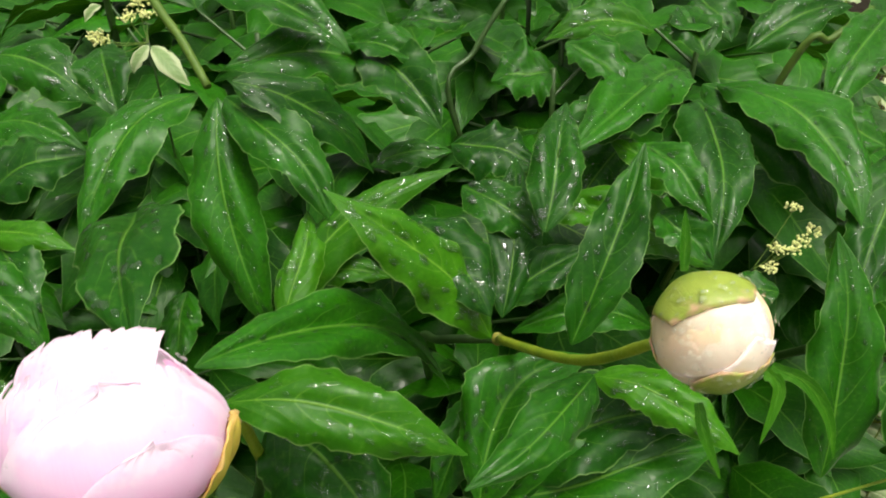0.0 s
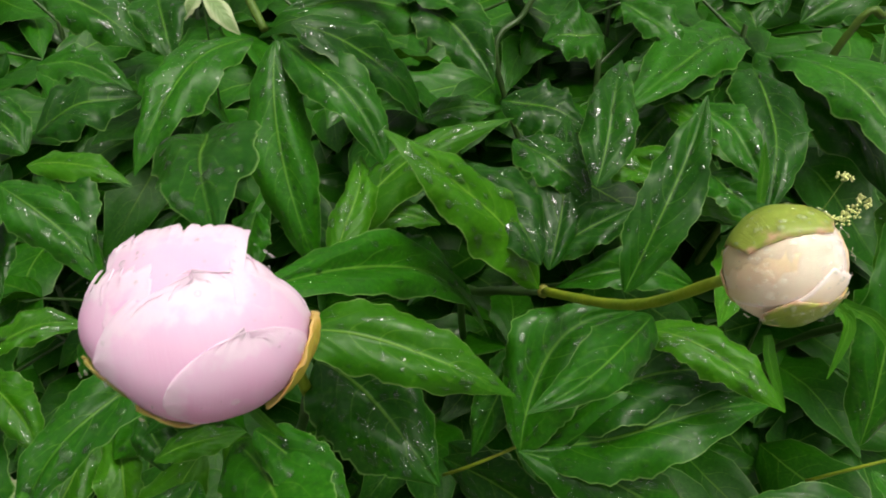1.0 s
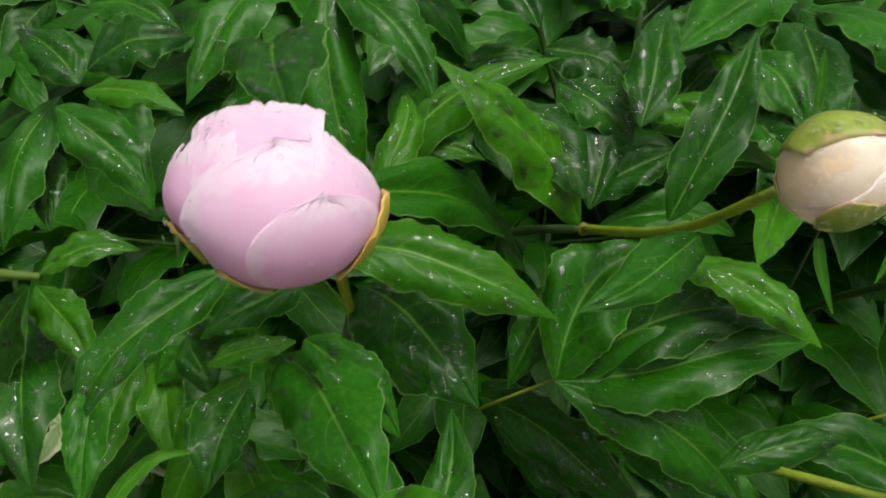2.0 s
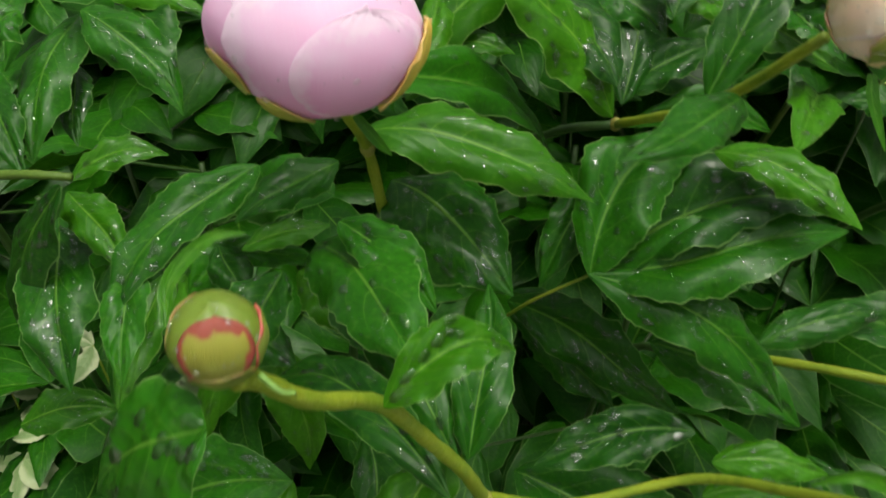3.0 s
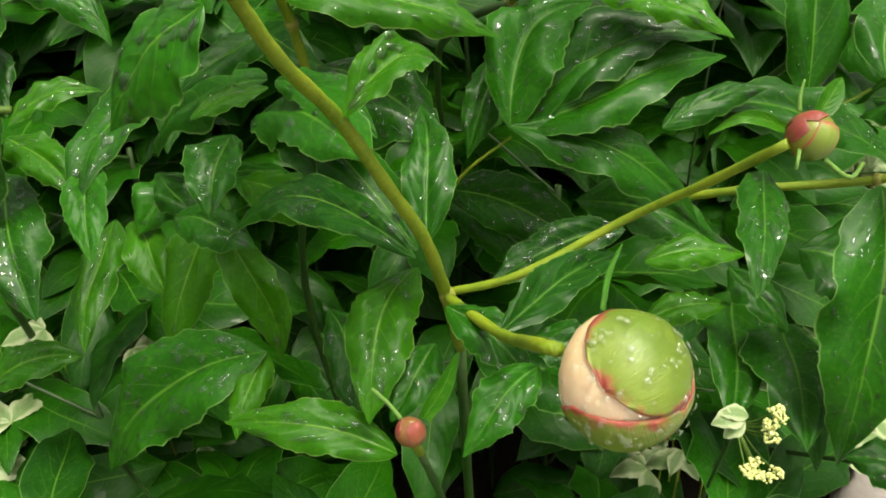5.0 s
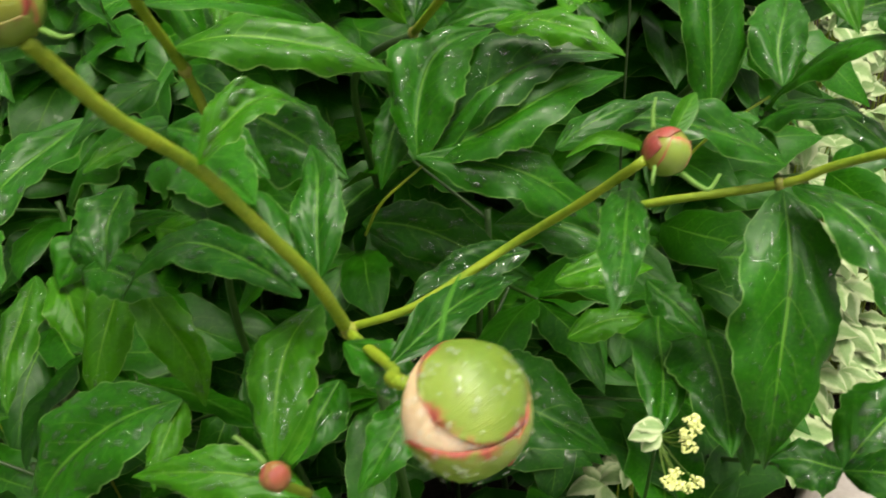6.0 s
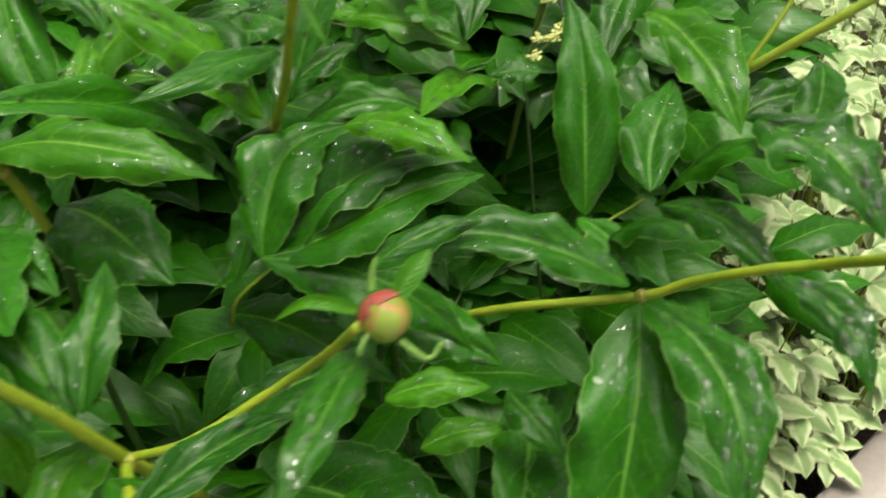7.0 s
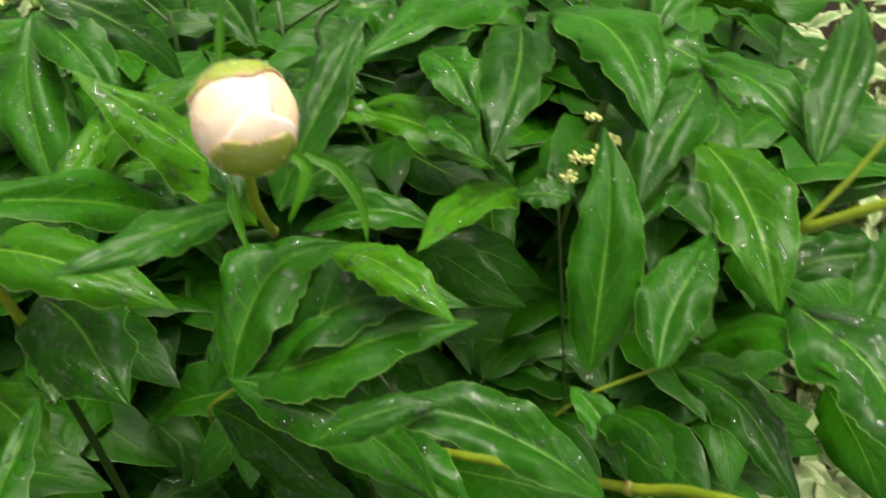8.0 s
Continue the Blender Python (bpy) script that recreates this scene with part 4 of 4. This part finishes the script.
pink_flower(shoot_pink, (-0.0858, 0.1412, 0.8434), 0.0316)
g = facing((-0.346, -0.735, 0.583), (-0.007, 0.623, 0.782))
bud(shoot_mid, (0.0807, 0.1804, 0.8433), 0.0181, BLUSH, "cream and blush bud opening between green sepals, wet", [
    ("petal", BLUSH, g(-0.9, -0.2, -0.3), g(0.9, 0.2, 0.4), 0.75, 0.0),
    ("petal", BLUSH, g(-0.3, -0.95, 0.0), g(0.95, -0.12, 0.3), 0.7, 0.035),
    ("sepal", SEPAL_BLUSH, g(-0.2, 0.1, -1.0), g(0.05, 0.36, 0.9), 0.98, 0.06),
    ("sepal", SEPAL_BLUSH, g(-0.1, -0.9, -0.4), g(0.68, -0.55, 0.5), 0.86, 0.06),
    ("sepal", SEPAL_BLUSH, g(-0.4, -0.3, -0.85), g(-0.99, -0.1, 0.05), 0.5, 0.04),
], (1, 1, 1.06), 190, 11)
g = facing((0.29, -0.81, 0.51), (0.042, 0.543, 0.839))
bud(shoot_front, (-0.0814, 0.0368, 0.8309), 0.0093, SEPAL, "closed yellow-green bud with red sepal edges", [
    ("sepal", CALYX, g(0.3, -0.5, -0.8), g(-0.9, 0.45, 0.1), 0.8, 0.02),
    ("sepal", SEPAL, g(0.7, -0.4, -0.5), g(0.85, 0.45, 0.35), 0.7, 0.03),
    ("sepal", SEPAL_YELLOW, g(0.1, -0.75, 0.62), g(-0.04, 0.62, 0.78), 1.0, 0.06, "round"),
    ("sepal", CALYX, g(0.25, -0.75, -0.6), g(0.1, -0.6, 0.78), 0.75, 0.05),
], (1, 1, 0.98), 40, 14)
g = facing((-0.238, -0.647, 0.724), (0.128, 0.719, 0.684))
bud(shoot_front, (0.0084, -0.0139, 0.7328), 0.0172, BLUSH, "plump green bud with a red-edged cream gap, wet", [
    ("sepal", SEPAL, g(0.5, -0.2, -0.85), g(0.93, 0.1, 0.3), 0.9, 0.02),
    ("sepal", SEPAL, g(0.74, 0.7, 0.02), g(-0.25, -0.2, 0.95), 1.0, 0.05, "round"),
    ("sepal", SEPAL, g(0.0, -0.5, -0.85), g(0.0, -0.6, 0.8), 1.15, 0.03),
], (1, 1, 1.06), 190, 12)
g = facing((0.03, -0.637, 0.77), (0.076, 0.77, 0.634))
bud(shoot_front, (-0.0462, 0.0028, 0.7019), 0.0046, RED, "tiny closed red bud with thin green bracts", [
    ("sepal", RED, g(0.3, -0.8, -0.3), g(0.1, 0.5, 0.85), 0.7, 0.06),
    ("sepal", RED, g(-0.7, -0.3, -0.6), g(-0.6, 0.5, 0.6), 0.7, 0.03),
])
g = facing((-0.219, -0.822, 0.525), (0.147, 0.505, 0.851))
bud(shoot_front, (0.0924, 0.0733, 0.7463), 0.0083, SEPAL_YELLOW, "small round bud, red above and yellow-green below", [
    ("sepal", RED, g(-0.8, 0.3, -0.5), g(0.35, 0.72, 0.55), 0.7, 0.05),
    ("sepal", RED, g(-0.9, -0.3, 0.0), g(-0.35, 0.4, 0.8), 0.42, 0.07),
    ("sepal", SEPAL, g(-0.4, -0.85, -0.3), g(0.5, 0.45, 0.7), 0.62, 0.08),
])
for at, r, carrier in (((0.03, 0.3265, 0.7113), 0.0034, shoot_mid), ((-0.0937, 0.2486, 0.7363), 0.0038, shoot_pink), ((-0.0285, 0.1239, 0.6511), 0.004, shoot_front), ((0.2246, 0.2202, 0.628), 0.0036, shoot_right), ((0.3296, 0.3524, 0.6966), 0.0036, shoot_edge), ):
    node(carrier, at, r)
bract(shoot_front, [(0.0843, 0.0753, 0.7486), (0.0764, 0.075, 0.7528), (0.0682, 0.0752, 0.7541), (0.0586, 0.0749, 0.7492)], 0.0045)
stem(shoot_front, [(0.096, 0.0687, 0.74), (0.1016, 0.0653, 0.7356), (0.1051, 0.0645, 0.7347), (0.109, 0.0668, 0.7383)], 0.001, 0.0006, "bract", YOUNG_LEAF)
stem(shoot_front, [(0.0893, 0.078, 0.753), (0.0901, 0.0811, 0.7575), (0.0919, 0.0838, 0.7616)], 0.0008, 0.0004, "bract", YOUNG_LEAF)
stem(shoot_front, [(0.0865, 0.0677, 0.7447), (0.0842, 0.0632, 0.7429), (0.0838, 0.0624, 0.7408)], 0.0007, 0.0005, "bract", YOUNG_LEAF)
bract(shoot_front, [(0.0973, 0.0799, 0.7494), (0.104, 0.086, 0.7545), (0.1095, 0.0918, 0.7572)], 0.0075)
bract(shoot_mid, [(0.0766, 0.1679, 0.8263), (0.078, 0.1629, 0.8195), (0.0831, 0.1546, 0.8078)], 0.0036)
bract(shoot_mid, [(0.0962, 0.1744, 0.8347), (0.101, 0.1705, 0.8291), (0.0954, 0.1612, 0.8159)], 0.004)
bract(shoot_mid, [(0.072, 0.1898, 0.8592), (0.0723, 0.1948, 0.8668), (0.0722, 0.1997, 0.8745)], 0.003)
bract(shoot_mid, [(0.0997, 0.1761, 0.8335), (0.1107, 0.174, 0.8285), (0.118, 0.1687, 0.819), (0.1199, 0.1619, 0.8082)], 0.0045)
bract(shoot_front, [(0.0046, -0.0033, 0.747), (0.0083, 0.0058, 0.7512), (0.013, 0.012, 0.755)], 0.0012)
stem(shoot_front, [(-0.0486, 0.0052, 0.7051), (-0.0521, 0.0083, 0.709), (-0.0562, 0.0109, 0.7124)], 0.0007, 0.0005, "bract", YOUNG_LEAF)
bract(shoot_front, [(-0.0423, 0.0048, 0.7048), (-0.0363, 0.0091, 0.7109), (-0.0305, 0.0153, 0.7195)], 0.005)
bract(shoot_front, [(-0.0931, 0.0409, 0.8284), (-0.0941, 0.0486, 0.8331), (-0.0877, 0.0557, 0.8384), (-0.0811, 0.0583, 0.8382)], 0.003)
stem(shoot_front, [(-0.0734, 0.0336, 0.8255), (-0.0691, 0.0314, 0.8239), (-0.0663, 0.0314, 0.8239)], 0.0007, 0.0004, "bract", YOUNG_LEAF)
bract(shoot_pink, [(-0.0746, 0.1363, 0.82), (-0.0684, 0.1343, 0.8134), (-0.064, 0.1345, 0.8082)], 0.003)


# ---- the rest of the bush: lower and farther shoots ----
HOLLOWS = ((-0.05, 0.24, 0.13), (0.03, 0.2, 0.1), (0.1, 0.28, 0.11), (-0.12, 0.33, 0.12), (0.17, 0.19, 0.11), (-0.11, 0.17, 0.06), (0.21, 0.39, 0.06),
           (-0.14, 0.5, 0.07), (-0.03, 0.47, 0.07), (0.1, 0.5, 0.07), (-0.1, 0.84, 0.06), (0.03, 0.76, 0.07), (-0.24, 0.4, 0.06), (0.2, 0.62, 0.05))


def hollow(x, y):
    """Openings in the bush, behind the forked stems and between the shoots, where the ground lies bare and dark."""
    return any((x - a) ** 2 + (y - b) ** 2 < r * r for a, b, r in HOLLOWS)


def canopy(x, y):
    """Height of the bush's outer leaves."""
    rise = 0.57 + 0.36 * min(max(y - 0.08, -0.5), 0.55) + 0.1 * min(max(y - 0.6, 0), 0.8)
    edge = max(0.0, x - 0.26) * 0.9 + max(0.0, -0.2 - x) * 0.75
    return rise - edge * (1.0 if y < 0.45 else 0.35)


def filler_shoot(seed, height):
    r = random.Random(seed)
    ob = peony_shoot((0, 0, 0), "dark green peony shoot deep in the bush")
    stem(ob, [(0, 0, 0), (0.01, 0.0, height * 0.5), (0.0, 0.01, height * 0.96)], 0.0036, 0.0026, mat=SHADED_STEM)
    for k in range(8):
        z = height * (1.0 - 0.085 * k - 0.05 * r.random())
        az = k * 2.4 + r.uniform(-0.4, 0.4)
        d = Vector((math.cos(az), math.sin(az), 0))
        reach = 0.07 + 0.02 * k
        joint = Vector((0, 0.01, z - 0.02)) + d * reach + Vector((0, 0, 0.03))
        stem(ob, [(0, 0.01, z - 0.03), tuple(Vector((0, 0.01, z - 0.01)) + d * reach * 0.5), tuple(joint)], 0.0017, 0.0012, "leaf_stalk", SHADED_STEM)
        for q in (-0.8, 0.0, 0.8):
            e = Vector((math.cos(az + q), math.sin(az + q), r.uniform(-0.55, 0.1))).normalized()
            ln = r.uniform(0.08, 0.125)
            plain_leaf(ob, tuple(joint), tuple(joint + e * ln), ln * r.uniform(0.3, 0.44), r.uniform(0.06, 0.14), r.uniform(-0.08, 0.08), r.uniform(-20, 20), seed * 31 + k * 3 + int(q * 2))
    return ob


KINDS = [(filler_shoot(90 + i, h), h) for i, h in enumerate((0.5, 0.56, 0.62, 0.68, 0.74, 0.8))]
spots = []
for j in range(17):
    for i in range(12):
        x = -0.7 + i * 0.107 + rng.uniform(-0.035, 0.035) + (0.05 if j % 2 else 0)
        y = -0.36 + j * 0.107 + rng.uniform(-0.035, 0.035)
        if y < bed_edge(x) + 0.05 or x > min(0.17 + max(0.0, y - 0.36) * 0.8, 0.42):
            continue
        spots.append((x, y))
taken = 0
for x, y in spots:
    top = canopy(x, y) - (0.13 if y < 0.62 else 0.0)
    if top < 0.3 or hollow(x, y):
        continue
    kind, h = min(KINDS, key=lambda k: abs(k[1] - top) + rng.uniform(0, 0.05))
    m = pose(x, y, top - h, 0, 0, rng.uniform(0, 360))
    if taken < len(KINDS) and kind.location.length < 0.001:
        kind.matrix_basis = m
        taken += 1
    else:
        copy_thing(kind, m)


# the dense low leaves that shade the inside of the bush
def undergrowth(count):
    r = random.Random(41)
    verts, faces, uvs = [], [], []
    made = 0
    while made < count:
        x, y = r.uniform(-0.72, 0.5), r.uniform(-0.4, 1.3)
        if y < bed_edge(x) + 0.05 or x > min(0.24 + max(0.0, y - 0.36) * 0.8, 0.45):
            continue
        high = canopy(x, y) - (0.26 if y < 0.62 else 0.1)
        if high < 0.12 or hollow(x, y):
            continue
        z = high - 0.3 * r.random() ** 1.5
        az = r.uniform(0, 6.283)
        ln = r.uniform(0.09, 0.14)
        b = Vector((x, y, z))
        t = b + Vector((math.cos(az), math.sin(az), r.uniform(-0.5, 0.1))) * ln
        v, f, uv = blade(tuple(b), tuple(t), ln * r.uniform(0.4, 0.55), 0.1, 0.0, r.uniform(-20, 20), 9000 + made, nu=7, nv=4)
        k = len(verts)
        verts += v
        uvs += uv
        faces += [tuple(q + k for q in face) for face in f]
        made += 1
    ob = part("undergrowth", (verts, faces, uvs), LEAF, None)
    return tagged(ob, "dense dark low peony leaves inside the bush", "foliage", kind="stuff")


undergrowth(7000)


# ---- ground elder with cream-edged leaves, in the gaps and along the path ----
HERB = "cream-edged ground elder"


def florets(parent, centres, spread, per, seed):
    """Clusters of tiny cream flowers: many small facetted blobs on short rays."""
    r = random.Random(seed)
    for c in centres:
        verts, faces = [], []
        for _ in range(per):
            d = Vector((r.gauss(0, 1), r.gauss(0, 1), abs(r.gauss(0, 1)) * 0.8)).normalized()
            q = Vector(c) + d * spread * r.uniform(0.35, 1.0)
            s = r.uniform(0.0007, 0.0014)
            k = len(verts)
            for o in ((s, 0, 0), (-s, 0, 0), (0, s, 0), (0, -s, 0), (0, 0, s), (0, 0, -s)):
                verts.append(local(parent, q + Vector(o)))
            for t in ((0, 2, 4), (2, 1, 4), (1, 3, 4), (3, 0, 4), (2, 0, 5), (1, 2, 5), (3, 1, 5), (0, 3, 5)):
                faces.append(tuple(k + x for x in t))
        tagged(part("umbel", (verts, faces, None), FLORET, parent, "cluster of tiny cream-yellow flowers"), kind="stuff")


def flowering_herb(foot, hub, clusters, spread, per, seed, leaves=()):
    ob = thing("ground_elder", foot, "ground elder in flower with tiny cream clusters", "herb", HERB)
    h = Vector(hub)
    stem(ob, [foot, tuple(Vector(foot).lerp(h, 0.6) + Vector((0.0, 0.02, 0.03))), hub], 0.0014, 0.0009, mat=SHADED_STEM)
    for c in clusters:
        stem(ob, [hub, tuple(h.lerp(Vector(c), 0.5) + Vector((0, 0, -0.002))), c], 0.0005, 0.0004, "ray", OLIVE)
    florets(ob, clusters, spread, per, seed)
    for i, (b, t, w) in enumerate(leaves):
        plain_leaf(ob, b, t, w, 0.1, 0.04, 0, seed * 7 + i, VARIEGATED)
    return ob


flowering_herb((0.24, 0.5, 0.0), (0.195, 0.4, 0.705), [(0.2168, 0.4141, 0.7406), (0.2283, 0.4057, 0.7286), (0.2213, 0.4017, 0.7228), (0.2151, 0.3989, 0.7188), (0.2053, 0.3991, 0.7191), (0.2018, 0.3925, 0.7097)], 0.006, 34, 3)
flowering_herb((-0.25, 0.62, 0.0), (-0.2236, 0.5813, 0.7841), [(-0.2310, 0.5968, 0.8062), (-0.2382, 0.5911, 0.7981), (-0.2254, 0.5929, 0.8006), (-0.2588, 0.5806, 0.7830), (-0.2553, 0.5757, 0.7760), (-0.2639, 0.5825, 0.7858)], 0.009, 46, 4, [((-0.2203, 0.5777, 0.7824), (-0.1912, 0.5605, 0.7579), 0.016), ((-0.2229, 0.5781, 0.7831), (-0.2340, 0.5659, 0.7655), 0.011), ((-0.2588, 0.5953, 0.8075), (-0.2707, 0.5880, 0.7970), 0.009)])
flowering_herb((0.16, 0.2, 0.0), (0.118, 0.12, 0.55), [(0.1313, 0.1095, 0.5689), (0.1325, 0.1075, 0.566), (0.1274, 0.106, 0.5633), (0.126, 0.104, 0.56), (0.1275, 0.102, 0.5575), (0.1140, 0.0937, 0.5442), (0.1180, 0.0911, 0.5440), (0.1231, 0.0911, 0.5412), (0.1294, 0.0927, 0.5421), (0.1185, 0.096, 0.5470)], 0.0042, 30, 5, [((0.1138, 0.1063, 0.5696), (0.0969, 0.1061, 0.5679), 0.01), ((0.1136, 0.1055, 0.5685), (0.1027, 0.1019, 0.5622), 0.008), ((0.1154, 0.1068, 0.5706), (0.1005, 0.1091, 0.5726), 0.008)])


def ground_elder(foot, height, seed, spread=0.1, count=9, size=1.0):
    r = random.Random(seed)
    ob = thing("ground_elder", foot, "bushy ground elder with cream-edged pale green leaves", "herb", HERB)
    for k in range(count):
        az = k * 2.4 + r.uniform(-0.5, 0.5)
        d = Vector((math.cos(az), math.sin(az), 0))
        top = Vector(foot) + d * r.uniform(0.2, 1.0) * spread + Vector((0, 0, height * r.uniform(0.55, 1.0)))
        stem(ob, [foot, tuple(Vector(foot).lerp(top, 0.5) + d * 0.01), tuple(top)], 0.0014, 0.0009, "leaf_stalk")
        for q in (-1.0, 0.0, 1.0):
            e = Vector((math.cos(az + q), math.sin(az + q), r.uniform(-0.7, 0.0))).normalized()
            ln = r.uniform(0.05, 0.085) * size
            plain_leaf(ob, tuple(top), tuple(top + e * ln), ln * r.uniform(0.45, 0.6), r.uniform(0.05, 0.16), r.uniform(-0.08, 0.08), r.uniform(-25, 25), seed * 50 + k * 3 + int(q), VARIEGATED)
    return ob


for i, (x, y, h) in enumerate([(0.5, 0.62, 0.4), (0.58, 0.68, 0.36), (0.47, 0.64, 0.27), (0.64, 0.72, 0.26), (0.66, 0.8, 0.42), (0.75, 0.82, 0.3), (0.6, 0.85, 0.5), (0.72, 0.95, 0.5), (0.85, 0.95, 0.4), (0.82, 1.1, 0.5), (0.95, 1.1, 0.42), (0.53, 0.75, 0.5), (0.65, 1.0, 0.55), (1.0, 1.3, 0.5), (0.42, 0.5, 0.22), (0.4, 0.6, 0.33), (0.36, 0.52, 0.3), (0.5, 1.02, 0.6), (0.55, 1.25, 0.62), (0.75, 1.3, 0.6), (0.92, 1.5, 0.6), (0.62, 1.5, 0.66), (1.1, 1.55, 0.6), (0.42, 1.28, 0.66), (0.8, 1.2, 0.55), (0.7, 1.15, 0.6), (0.95, 1.25, 0.5), (1.05, 1.42, 0.55), (0.58, 1.05, 0.62), (0.8, 1.5, 0.6)]):
    back = max(0.0, bed_edge(x) + 0.17 - y)
    ground_elder((x - 0.3 * back, y + 0.7 * back, 0.0), h, 200 + i, 0.12, 15, 0.75)
for i, (x, y, h) in enumerate([(-0.32, 0.26, 0.43), (-0.4, 0.2, 0.39), (-0.3, 0.16, 0.37), (-0.42, 0.3, 0.43), (-0.25, 0.2, 0.39), (0.2, 0.33, 0.36), (-0.3, 0.36, 0.49)]):
    ground_elder((x, y, 0.0), h, 300 + i, 0.07, 10, 0.5)
for i in range(11):
    x = 0.43 + 0.045 * i
    ground_elder((x, bed_edge(x) + 0.045, 0.0), 0.09 + 0.04 * (i % 3), 400 + i, 0.06, 12, 0.62)
